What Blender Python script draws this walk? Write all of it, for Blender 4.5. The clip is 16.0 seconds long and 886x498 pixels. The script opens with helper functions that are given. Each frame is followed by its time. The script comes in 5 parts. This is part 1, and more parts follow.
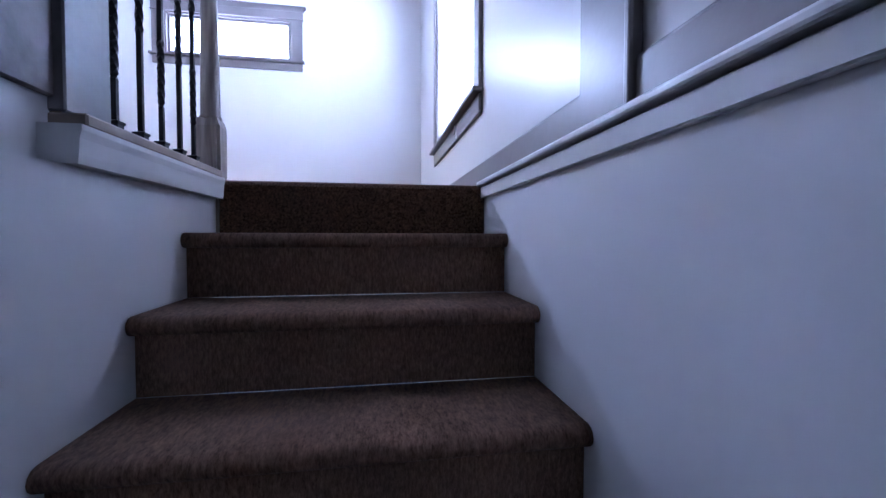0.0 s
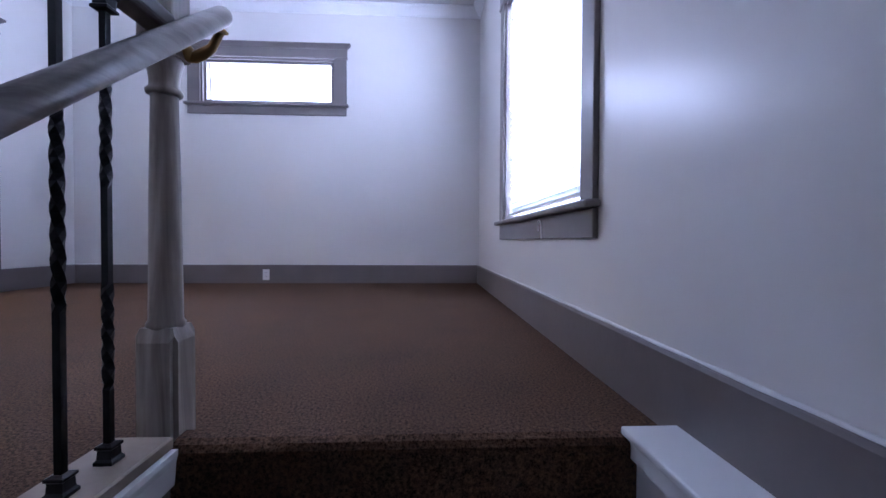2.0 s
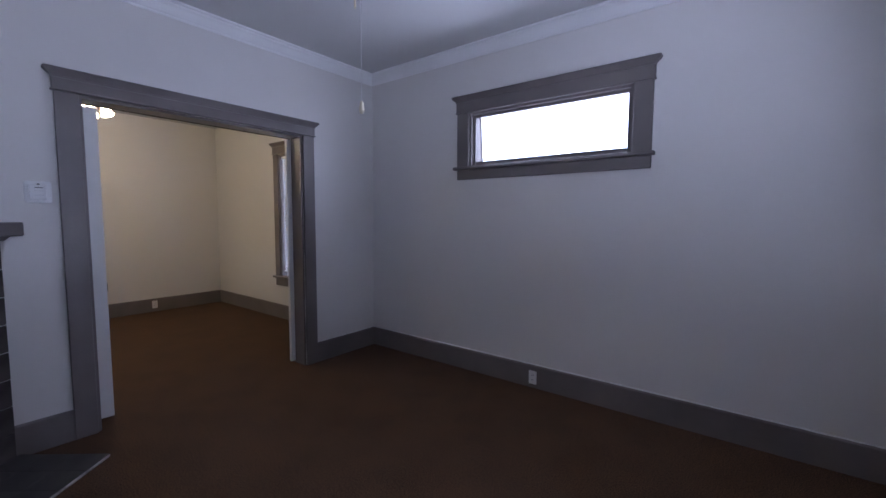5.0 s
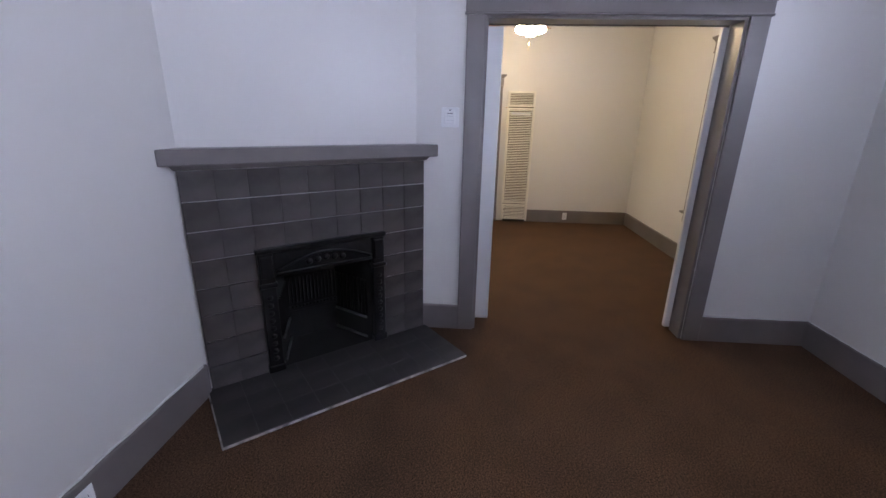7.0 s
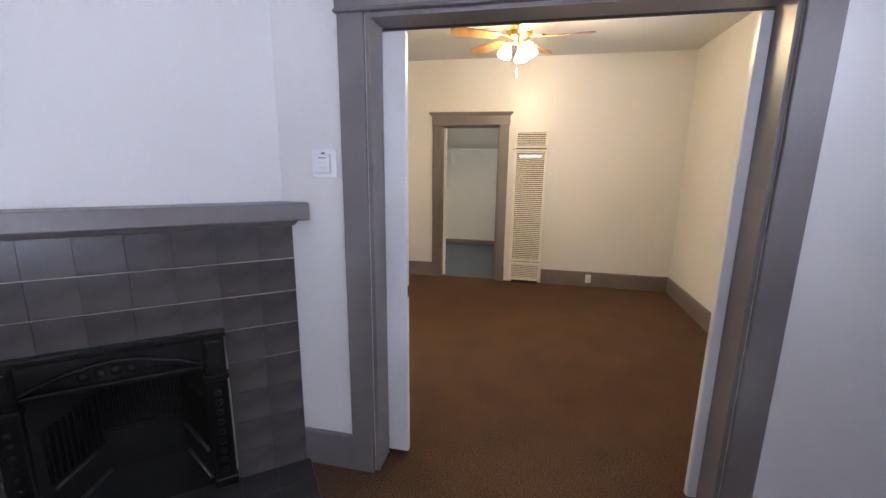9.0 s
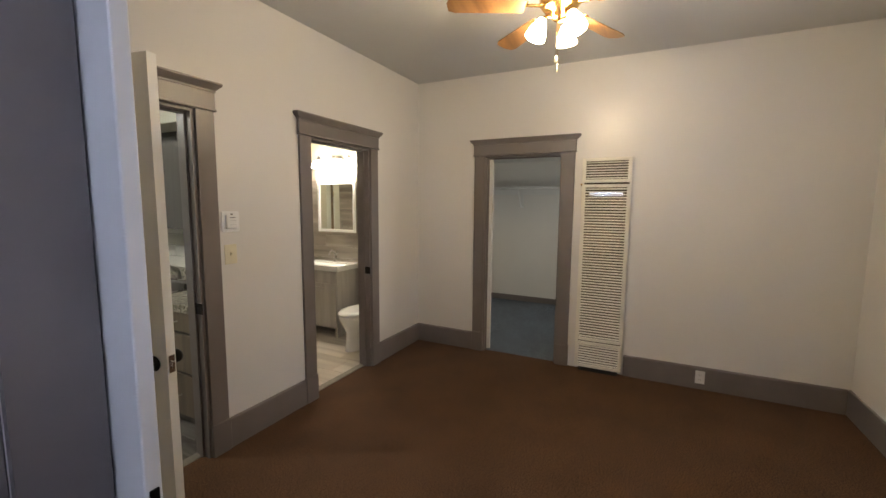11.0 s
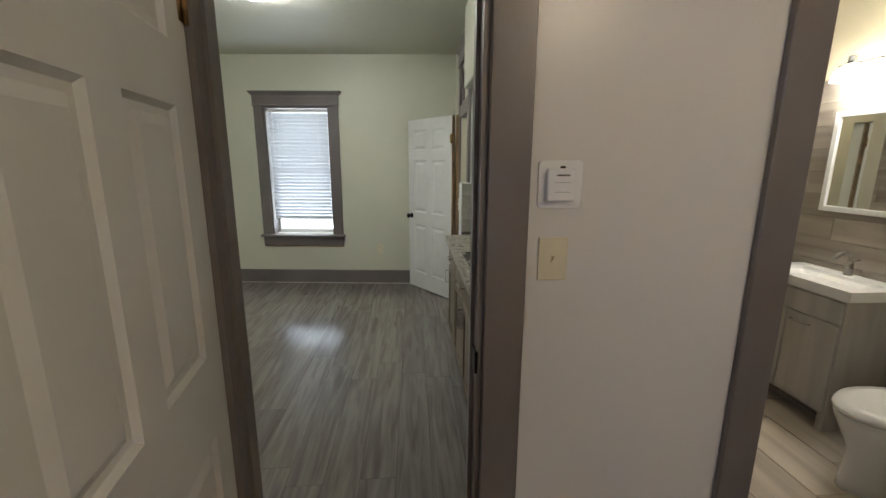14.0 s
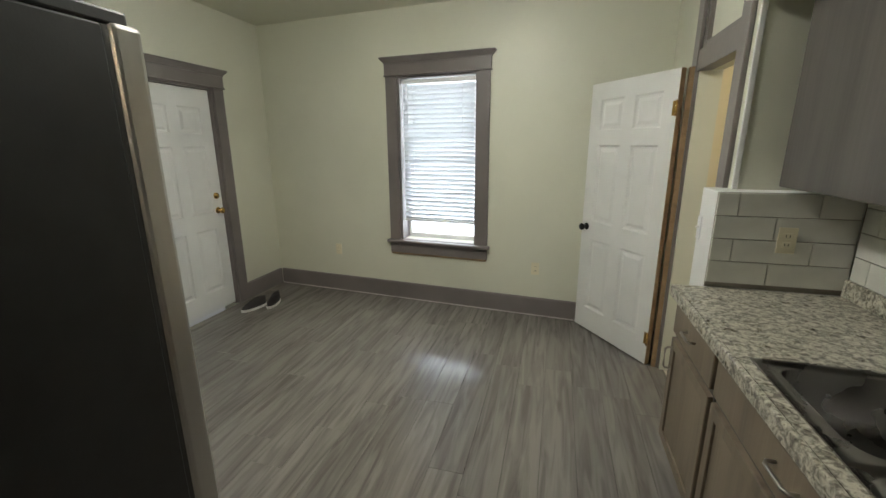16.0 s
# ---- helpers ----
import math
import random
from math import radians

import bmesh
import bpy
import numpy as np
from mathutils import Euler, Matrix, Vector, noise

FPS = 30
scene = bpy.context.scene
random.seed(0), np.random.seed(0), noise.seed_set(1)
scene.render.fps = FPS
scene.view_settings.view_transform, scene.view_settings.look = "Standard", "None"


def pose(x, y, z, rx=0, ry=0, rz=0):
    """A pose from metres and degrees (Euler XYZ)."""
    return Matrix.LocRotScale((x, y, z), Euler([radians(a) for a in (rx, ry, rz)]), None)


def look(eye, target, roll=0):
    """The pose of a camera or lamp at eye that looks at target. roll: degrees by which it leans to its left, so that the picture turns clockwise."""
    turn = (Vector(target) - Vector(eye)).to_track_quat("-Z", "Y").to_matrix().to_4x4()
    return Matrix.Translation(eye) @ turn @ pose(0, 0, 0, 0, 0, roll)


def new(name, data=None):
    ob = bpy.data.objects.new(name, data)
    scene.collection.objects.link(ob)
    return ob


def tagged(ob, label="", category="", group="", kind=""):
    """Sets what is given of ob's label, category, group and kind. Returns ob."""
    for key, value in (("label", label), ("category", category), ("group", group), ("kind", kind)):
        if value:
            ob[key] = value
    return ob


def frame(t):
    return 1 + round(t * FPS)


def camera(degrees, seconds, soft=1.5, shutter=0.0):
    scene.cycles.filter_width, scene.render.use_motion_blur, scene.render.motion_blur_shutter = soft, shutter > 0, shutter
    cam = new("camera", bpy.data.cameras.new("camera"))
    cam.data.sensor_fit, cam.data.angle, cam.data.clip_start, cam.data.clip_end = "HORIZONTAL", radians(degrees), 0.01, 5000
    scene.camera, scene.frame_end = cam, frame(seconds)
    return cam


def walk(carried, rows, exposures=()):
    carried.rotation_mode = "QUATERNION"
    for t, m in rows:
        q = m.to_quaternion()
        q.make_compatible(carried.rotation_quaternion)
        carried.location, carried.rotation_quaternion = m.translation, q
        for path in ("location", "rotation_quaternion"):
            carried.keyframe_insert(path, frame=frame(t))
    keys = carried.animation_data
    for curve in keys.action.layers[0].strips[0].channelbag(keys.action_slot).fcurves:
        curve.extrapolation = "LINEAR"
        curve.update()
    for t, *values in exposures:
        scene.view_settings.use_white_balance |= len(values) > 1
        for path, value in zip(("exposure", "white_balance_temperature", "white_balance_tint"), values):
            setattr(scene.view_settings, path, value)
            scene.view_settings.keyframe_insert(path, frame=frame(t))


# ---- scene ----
cam = camera(94.3, 16.0)
PATH = [
    (0, (3.751, -5.342, -0.198), (4.073, -3.369, -0.26), 0.1),
    (0.5, (3.747, -5.204, -0.031), (4.004, -3.222, -0.108), 0.1),
    (1, (3.734, -4.983, 0.144), (3.868, -2.988, 0.083), 0.3),
    (1.5, (3.7, -4.79, 0.33), (3.878, -2.798, 0.297), 0.3),
    (2, (3.709, -4.561, 0.467), (3.806, -2.564, 0.428), 0.3),
    (2.5, (3.703, -4.321, 0.605), (3.724, -2.322, 0.523), 0.4),
    (3, (3.697, -4.137, 0.78), (3.666, -2.139, 0.707), 0.2),
    (5.5, (3.379, -3.071, 1.593), (1.872, -1.775, 1.376), 0.5),
    (6, (3.235, -2.951, 1.664), (1.491, -2.014, 1.375), 0.7),
    (6.5, (3.149, -2.769, 1.645), (1.213, -2.427, 1.28), 0.9),
    (7, (2.977, -2.594, 1.588), (1.072, -2.71, 0.992), 1.2),
    (7.5, (2.72, -2.374, 1.587), (0.869, -2.725, 0.916), 1.3),
    (8, (2.449, -2.087, 1.605), (0.574, -2.497, 1.04), 1.1),
    (8.5, (2.163, -1.91, 1.613), (0.29, -2.422, 1.135), 1.0),
    (9, (1.798, -1.791, 1.623), (-0.116, -2.202, 1.21), 0.7),
    (11.5, (-0.047, -1.454, 1.597), (-1.676, -2.59, 1.362), 0.7),
    (12, (-0.335, -1.63, 1.575), (-1.731, -3.024, 1.249), 0.7),
    (12.5, (-0.582, -1.851, 1.567), (-1.709, -3.46, 1.192), 0.9),
    (13, (-0.837, -2.086, 1.571), (-1.545, -3.922, 1.214), 0.9),
    (13.5, (-0.985, -2.405, 1.551), (-1.354, -4.32, 1.108), 0.7),
    (14, (-1.057, -2.749, 1.545), (-1.201, -4.701, 1.133), 0.3),
    (14.5, (-1.138, -3.141, 1.53), (-0.952, -5.081, 1.083), 0.0),
    (15, (-1.031, -3.458, 1.543), (-0.628, -5.348, 1.025), 0.1),
    (15.5, (-0.899, -3.817, 1.548), (-0.527, -5.722, 1.064), -0.1),
    (16, (-0.78, -4.208, 1.576), (-0.265, -6.077, 1.085), -0.3),
]
EXPOSURES = [
    (0, 1.85, 5100, 17), (0.5, 1.7, 5150, 18), (1, 1.45, 5200, 18), (1.5, 1.08, 5300, 18), (2, 0.8, 5450, 18), (2.5, 0.28, 5450, 14), (3, -0.33, 5580, 12),
    (5.5, -0.62, 5950, 16), (6, -0.35, 6000, 16), (6.5, 0.05, 6150, 15), (7, 0.3, 6350, 13), (8, 0.66, 6550, 11), (9, 0.72, 6600, 11),
    (11.5, 0.02, 6300, 10), (12, 0.19, 6250, 10), (12.5, 0.25, 6080, 9), (13, -0.02, 6050, 9), (13.5, -0.2, 6000, 9), (14, -0.44, 5980, 9), (14.5, -0.4, 6000, 9),
    (15, -0.08, 6080, 8), (15.5, 0.08, 6150, 8), (16, -0.1, 6150, 8),
]
walk(cam, [(t, look(eye, target, roll)) for t, eye, target, roll in PATH], EXPOSURES)

# ---- light levels ----
DAY = (0.70, 0.76, 1.0)
NORTH_W, EAST_W, SOUTH_W, DINING_W, CLOSET_W = 21, 210, 36, 46, 8
FAN_E, BATH_E, KIT_E = 130.0, 62.0, 215.0
BACK_E = 70.0
KLX, KLY = 0.05, -6.05

# ---- world and light ----
world = bpy.data.worlds.new("world")
scene.world = world
world.use_nodes = True
wn = world.node_tree.nodes
sky = wn.new("ShaderNodeTexSky")
sky.sky_type, sky.sun_disc = "NISHITA", False
sky.sun_elevation, sky.sun_rotation = radians(48), radians(200)
wn["Background"].inputs["Strength"].default_value = 0.1
world.node_tree.links.new(sky.outputs["Color"], wn["Background"].inputs["Color"])

sun = new("sun", bpy.data.lights.new("sun", "SUN"))
sun.data.energy, sun.data.angle, sun.data.color = 1.0, radians(20), (1.0, 0.96, 0.9)
sun.matrix_world = look((0, 0, 0), (0.3, 0.75, -0.9))


def sky_lamp(name, m, w, h, watts, colour):
    """Daylight that stands in a window's opening."""
    ob = new(name, bpy.data.lights.new(name, "AREA"))
    ob.data.shape, ob.data.size, ob.data.size_y = "RECTANGLE", w, h
    ob.data.energy, ob.data.color = watts, colour
    ob.matrix_world = m
    return ob


sky_lamp("daylight_north", look((2.03, 0.17, 2.185), (2.03, -2, 2.0)), 1.36, 0.46, NORTH_W, DAY)
sky_lamp("daylight_east", look((4.60, -2.30, 1.45), (0, -1.5, 1.3)), 1.62, 1.75, EAST_W, DAY)
sky_lamp("daylight_dining", look((-1.505, 0.25, 1.5), (-1.505, -3, 1.3)), 0.95, 1.8, DINING_W, DAY)
# Warm lamp added behind an unseen closet window to brighten the closet.
sky_lamp("closet_window_fill", look((-4.95, -1.5, 1.4), (-5.2, -4, 1.0)), 0.9, 1.2, CLOSET_W, (1.0, 0.95, 0.80))
sky_lamp("daylight_south", look((0.33, -8.34, 1.45), (0.0, -4, 1.2)), 0.95, 1.75, SOUTH_W, (0.90, 0.95, 1.0))


# ---- materials ----
def mat(name, col, rough=0.5, var=0.08, scale=3.0, bump=0.0, bscale=60.0, metal=0.0, stretch=(1, 1, 1), dark=None, island=0.0, spec=0.5):
    m = bpy.data.materials.new(name)
    m.use_nodes = True
    nt = m.node_tree
    n, l = nt.nodes, nt.links
    b = n["Principled BSDF"]
    b.inputs["Roughness"].default_value, b.inputs["Metallic"].default_value = rough, metal
    b.inputs["Specular IOR Level"].default_value = spec
    tc = n.new("ShaderNodeTexCoord")
    mp = n.new("ShaderNodeMapping")
    mp.inputs["Scale"].default_value = stretch
    l.new(tc.outputs["Object"], mp.inputs["Vector"])
    big = n.new("ShaderNodeTexNoise")
    big.inputs["Scale"].default_value, big.inputs["Detail"].default_value = scale, 6
    l.new(mp.outputs["Vector"], big.inputs["Vector"])
    mix = n.new("ShaderNodeMix")
    mix.data_type = "RGBA"
    d = dark or tuple(c * (1 - 2.2 * var) for c in col)
    mix.inputs["A"].default_value, mix.inputs["B"].default_value = (*d, 1), (*(min(1, c * (1 + var)) for c in col), 1)
    ramp = n.new("ShaderNodeMapRange")
    ramp.inputs["From Min"].default_value, ramp.inputs["From Max"].default_value = 0.3, 0.62
    l.new(big.outputs["Fac"], ramp.inputs["Value"])
    l.new(ramp.outputs["Result"], mix.inputs["Factor"])
    out = mix.outputs["Result"]
    if island:
        oi = n.new("ShaderNodeObjectInfo")
        hsv = n.new("ShaderNodeHueSaturation")
        mr = n.new("ShaderNodeMapRange")
        mr.inputs["To Min"].default_value, mr.inputs["To Max"].default_value = 1 - island, 1 + island
        l.new(oi.outputs["Random"], mr.inputs["Value"])
        l.new(mr.outputs["Result"], hsv.inputs["Value"])
        l.new(out, hsv.inputs["Color"])
        out = hsv.outputs["Color"]
    l.new(out, b.inputs["Base Color"])
    rr = n.new("ShaderNodeMapRange")
    rr.inputs["To Min"].default_value, rr.inputs["To Max"].default_value = rough * 0.85, min(1, rough * 1.2)
    l.new(big.outputs["Fac"], rr.inputs["Value"])
    l.new(rr.outputs["Result"], b.inputs["Roughness"])
    if bump:
        fine = n.new("ShaderNodeTexNoise")
        fine.inputs["Scale"].default_value, fine.inputs["Detail"].default_value = bscale, 3
        l.new(mp.outputs["Vector"], fine.inputs["Vector"])
        bp = n.new("ShaderNodeBump")
        bp.inputs["Strength"].default_value, bp.inputs["Distance"].default_value = bump, 0.004
        l.new(fine.outputs["Fac"], bp.inputs["Height"])
        l.new(bp.outputs["Normal"], b.inputs["Normal"])
    return m


def carpet(name, col, ribs):
    """Cut pile: fibre speckle, wear at large scale and, on the stairs, fine ribs."""
    m = mat(name, col, 0.95, 0.07, 3.2, 0.0, spec=0.1)
    nt = m.node_tree
    n, l = nt.nodes, nt.links
    b = n["Principled BSDF"]
    tc = n.new("ShaderNodeTexCoord")
    mp = n.new("ShaderNodeMapping")
    mp.inputs["Scale"].default_value = (1, 0.3 if ribs else 1, 0.3 if ribs else 1)
    l.new(tc.outputs["Object"], mp.inputs["Vector"])
    f = n.new("ShaderNodeTexNoise")
    f.inputs["Scale"].default_value, f.inputs["Detail"].default_value, f.inputs["Roughness"].default_value = 125, 3, 0.85
    l.new(mp.outputs["Vector"], f.inputs["Vector"])
    mr = n.new("ShaderNodeMapRange")
    mr.inputs["From Min"].default_value, mr.inputs["From Max"].default_value = 0.3, 0.7
    mr.inputs["To Min"].default_value, mr.inputs["To Max"].default_value = (0.4, 1.65) if ribs else (-0.15, 2.25)
    l.new(f.outputs["Fac"], mr.inputs["Value"])
    hsv = n.new("ShaderNodeHueSaturation")
    src = b.inputs["Base Color"].links[0].from_socket
    l.new(src, hsv.inputs["Color"])
    l.new(mr.outputs["Result"], hsv.inputs["Value"])
    l.new(hsv.outputs["Color"], b.inputs["Base Color"])
    bp = n.new("ShaderNodeBump")
    bp.inputs["Strength"].default_value, bp.inputs["Distance"].default_value = 0.45, 0.003
    l.new(f.outputs["Fac"], bp.inputs["Height"])
    l.new(bp.outputs["Normal"], b.inputs["Normal"])
    b.inputs["Sheen Weight"].default_value = 0.03
    return m


def wood(name, light, dark, rough, axis, scale=9.0, island=0.18, bump=0.15, run=0.08, warp=0.6):
    """Grain that runs along an axis (0, 1 or 2)."""
    st = [1.0, 1.0, 1.0]
    st[axis] = run
    m = mat(name, light, rough, 0.1, scale, bump, scale * 6, stretch=st, dark=dark, island=island)
    n, l = m.node_tree.nodes, m.node_tree.links
    oi = n.new("ShaderNodeObjectInfo")
    mp = [k for k in n if k.type == "MAPPING"][0]
    mul = n.new("ShaderNodeVectorMath")
    mul.operation = "SCALE"
    mul.inputs[0].default_value = (37.0, 19.0, 53.0)
    l.new(oi.outputs["Random"], mul.inputs["Scale"])
    l.new(mul.outputs["Vector"], mp.inputs["Location"])
    nz = [k for k in n if k.type == "TEX_NOISE"][0]
    nz.inputs["Distortion"].default_value = warp
    return m


def glow(name, col, strength):
    m = bpy.data.materials.new(name)
    m.use_nodes = True
    b = m.node_tree.nodes["Principled BSDF"]
    b.inputs["Base Color"].default_value = (*col, 1)
    b.inputs["Emission Color"].default_value = (*col, 1)
    b.inputs["Emission Strength"].default_value = strength
    return m


def glass_mat():
    m = bpy.data.materials.new("window_glass")
    m.use_nodes = True
    b = m.node_tree.nodes["Principled BSDF"]
    b.inputs["Transmission Weight"].default_value = 1.0
    b.inputs["Roughness"].default_value = 0.02
    b.inputs["IOR"].default_value = 1.02
    return m


def blind_mat():
    """White vinyl that lets daylight through."""
    m = mat("blind_vinyl", (0.82, 0.83, 0.84), 0.45, 0.02, 5)
    n, l = m.node_tree.nodes, m.node_tree.links
    b = n["Principled BSDF"]
    tr = n.new("ShaderNodeBsdfTranslucent")
    tr.inputs["Color"].default_value = (0.82, 0.86, 0.88, 1)
    mx = n.new("ShaderNodeMixShader")
    mx.inputs["Fac"].default_value = 0.17
    l.new(b.outputs["BSDF"], mx.inputs[1])
    l.new(tr.outputs["BSDF"], mx.inputs[2])
    l.new(mx.outputs["Shader"], n["Material Output"].inputs["Surface"])
    return m


def granite():
    """Speckled laminate: cream ground with grey-brown and dark flecks."""
    m = mat("granite_laminate", (0.5, 0.47, 0.4), 0.28, 0.1, 30)
    n, l = m.node_tree.nodes, m.node_tree.links
    b = n["Principled BSDF"]
    tc = n.new("ShaderNodeTexCoord")
    nz = n.new("ShaderNodeTexNoise")
    nz.inputs["Scale"].default_value, nz.inputs["Detail"].default_value, nz.inputs["Distortion"].default_value = 46, 10, 0.8
    nz.inputs["Roughness"].default_value = 0.68
    l.new(tc.outputs["Object"], nz.inputs["Vector"])
    cr = n.new("ShaderNodeValToRGB")
    e = cr.color_ramp.elements
    e[0].position, e[0].color = 0.34, (0.05, 0.045, 0.035, 1)
    e[1].position, e[1].color = 0.66, (0.66, 0.63, 0.55, 1)
    for p, c in ((0.43, (0.17, 0.15, 0.12, 1)), (0.5, (0.36, 0.34, 0.28, 1)), (0.56, (0.55, 0.52, 0.43, 1))):
        k = e.new(p)
        k.color = c
    l.new(nz.outputs["Fac"], cr.inputs["Fac"])
    l.new(cr.outputs["Color"], b.inputs["Base Color"])
    return m


PAINT = mat("wall_paint", (0.74, 0.72, 0.695), 0.29, 0.012, 0.9, 0.16, 9, spec=0.32)
CREAM = mat("kitchen_paint", (0.665, 0.66, 0.55), 0.42, 0.03, 0.9, 0.12, 26)
STAIRPAINT = mat("stair_wall_paint", (0.84, 0.84, 0.84), 0.5, 0.03, 0.8, 0.12, 30)
CEIL = mat("ceiling_paint", (0.66, 0.66, 0.65), 0.8, 0.03, 0.7, 0.1, 40)
CROWNPAINT = mat("white_crown_paint", (0.88, 0.88, 0.88), 0.4, 0.02, 2.5, 0.05, 30)
WHITE = mat("white_gloss_paint", (0.76, 0.76, 0.75), 0.32, 0.03, 2.5, 0.06, 30)
TRIM = mat("taupe_trim_paint", (0.185, 0.163, 0.158), 0.34, 0.07, 2.2, 0.22, 22)
TILEPAINT = mat("painted_fireplace_tile", (0.088, 0.078, 0.076), 0.19, 0.16, 5, 0.4, 13, island=0.13)
HEARTH = mat("painted_hearth", (0.04, 0.036, 0.035), 0.45, 0.22, 4, 0.35, 16)
CHIPEDGE = mat("chipped_hearth_edge", (0.34, 0.32, 0.31), 0.7, 0.3, 14, 0.5, 40, dark=(0.06, 0.055, 0.053))
GROUT = mat("pale_grout", (0.62, 0.60, 0.58), 0.8, 0.1, 8)
CASTIRON = mat("black_cast_iron", (0.008, 0.008, 0.009), 0.4, 0.25, 9, 0.4, 40, metal=0.3)
SOOT = mat("sooty_firebrick", (0.008, 0.0075, 0.007), 0.85, 0.4, 6, 0.5, 30)
CARPET = carpet("brown_carpet", (0.084, 0.046, 0.026), False)
# Same carpet as the floor; missing stair light is put into this paler brown.
BRIGHTSTAIRCARPET = carpet("brightened_stair_carpet", (0.195, 0.115, 0.076), True)
BLUECARPET = carpet("slate_blue_carpet", (0.11, 0.13, 0.16), False)
PLANK = wood("grey_oak_plank", (0.20, 0.184, 0.168), (0.118, 0.108, 0.097), 0.16, 2, 22, 0.10, 0.3, 0.085, 0.9)
NEWELWOOD = wood("grey_stained_wood", (0.35, 0.30, 0.255), (0.12, 0.098, 0.082), 0.33, 2, 26, 0.0)
RAILWOOD = wood("grey_stained_rail", (0.26, 0.23, 0.205), (0.10, 0.085, 0.075), 0.33, 1, 26, 0.0)
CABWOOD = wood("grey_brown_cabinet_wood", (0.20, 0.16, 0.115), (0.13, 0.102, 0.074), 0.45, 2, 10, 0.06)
# Darker tone of the cabinet wood, for bodies, toe kicks and wall cabinets.
CABDARK = wood("cabinet_wood_darker_tone", (0.092, 0.082, 0.073), (0.06, 0.053, 0.047), 0.45, 2, 10, 0.05)
BLADE = wood("oak_fan_blade", (0.36, 0.19, 0.075), (0.2, 0.1, 0.04), 0.4, 0, 12, 0.0)
IRON = mat("black_wrought_iron", (0.012, 0.012, 0.014), 0.38, 0.2, 20, 0.15, 60, metal=0.6)
BRASS = mat("polished_brass", (0.72, 0.46, 0.16), 0.22, 0.06, 12, metal=1.0)
OLDBRASS = mat("tarnished_brass", (0.34, 0.22, 0.09), 0.3, 0.15, 14, metal=1.0)
NICKEL = mat("brushed_nickel", (0.40, 0.375, 0.345), 0.28, 0.05, 10, metal=1.0)
STEEL = mat("stainless_steel", (0.42, 0.41, 0.39), 0.3, 0.05, 8, 0.04, 300, metal=1.0, stretch=(1, 1, 0.05))
SINKSTEEL = mat("satin_sink_steel", (0.36, 0.35, 0.34), 0.27, 0.05, 6, metal=1.0)
CHROME = mat("chrome", (0.75, 0.75, 0.76), 0.1, 0.02, 10, metal=1.0)
BLACKMETAL = mat("oil_rubbed_bronze", (0.012, 0.011, 0.011), 0.3, 0.15, 20, metal=0.7)
FRIDGESIDE = mat("black_appliance_side", (0.009, 0.009, 0.009), 0.5, 0.2, 12, 0.08, 180)
IVORY = mat("ivory_plastic", (0.76, 0.70, 0.52), 0.35, 0.03, 6)
PLASTIC = mat("white_plastic", (0.85, 0.85, 0.85), 0.35, 0.02, 6)
DARK = mat("dark_slot", (0.02, 0.02, 0.02), 0.6, 0.1, 6)
HEATER = mat("cream_enamel", (0.83, 0.80, 0.72), 0.38, 0.04, 5)
HEATERIN = mat("heater_inside", (0.085, 0.054, 0.03), 0.6, 0.3, 5)
SUBWAY = mat("glossy_subway_tile", (0.62, 0.61, 0.56), 0.2, 0.05, 6, 0.05, 12, island=0.04)
SUBGROUT = mat("grey_grout", (0.24, 0.22, 0.19), 0.85, 0.1, 9)
BATHTILE = wood("wood_look_wall_tile", (0.36, 0.32, 0.27), (0.2, 0.175, 0.15), 0.35, 0, 9, 0.14)
BATHFLOOR = wood("wood_look_floor_tile", (0.52, 0.47, 0.40), (0.33, 0.28, 0.23), 0.35, 2, 7, 0.1)
BATHPAINT = mat("warm_bath_paint", (0.72, 0.65, 0.47), 0.5, 0.03, 1, 0.1, 30)
VANITY = wood("pale_grey_vanity", (0.45, 0.43, 0.40), (0.36, 0.34, 0.315), 0.45, 2, 9, 0.0)
PORCELAIN = mat("white_porcelain", (0.8, 0.8, 0.79), 0.12, 0.01, 4)
GRANITE = granite()
GLASS = glass_mat()
BLIND = blind_mat()
MIRROR = mat("mirror_glass", (0.9, 0.9, 0.9), 0.02, 0.0, 4, metal=1.0)
FANBULB = glow("warm_glass_shade", (1.0, 0.79, 0.50), FAN_E)
BATHBULB = glow("white_glass_shade", (1.0, 0.9, 0.74), BATH_E)
KITCHBULB = glow("ceiling_globe", (1.0, 0.95, 0.82), KIT_E)
BACKBULB = glow("warm_glass_dome", (1.0, 0.82, 0.52), BACK_E)
OPAL = mat("opal_glass_shade", (0.8, 0.78, 0.72), 0.2, 0.02, 6)
SHOE = mat("dark_canvas", (0.03, 0.026, 0.026), 0.8, 0.2, 20, 0.3, 200)
SOLE = mat("white_rubber", (0.6, 0.58, 0.55), 0.6, 0.1, 20)
RAWWOOD = mat("bare_pine", (0.30, 0.20, 0.11), 0.6, 0.15, 12, 0.2, 40)

I4 = Matrix.Identity(4)


# ---- mesh helpers ----
def F(x, y, deg, z=0.0):
    """A wall's frame: u along it, v out of it into the room."""
    return pose(x, y, z, 0, 0, deg)


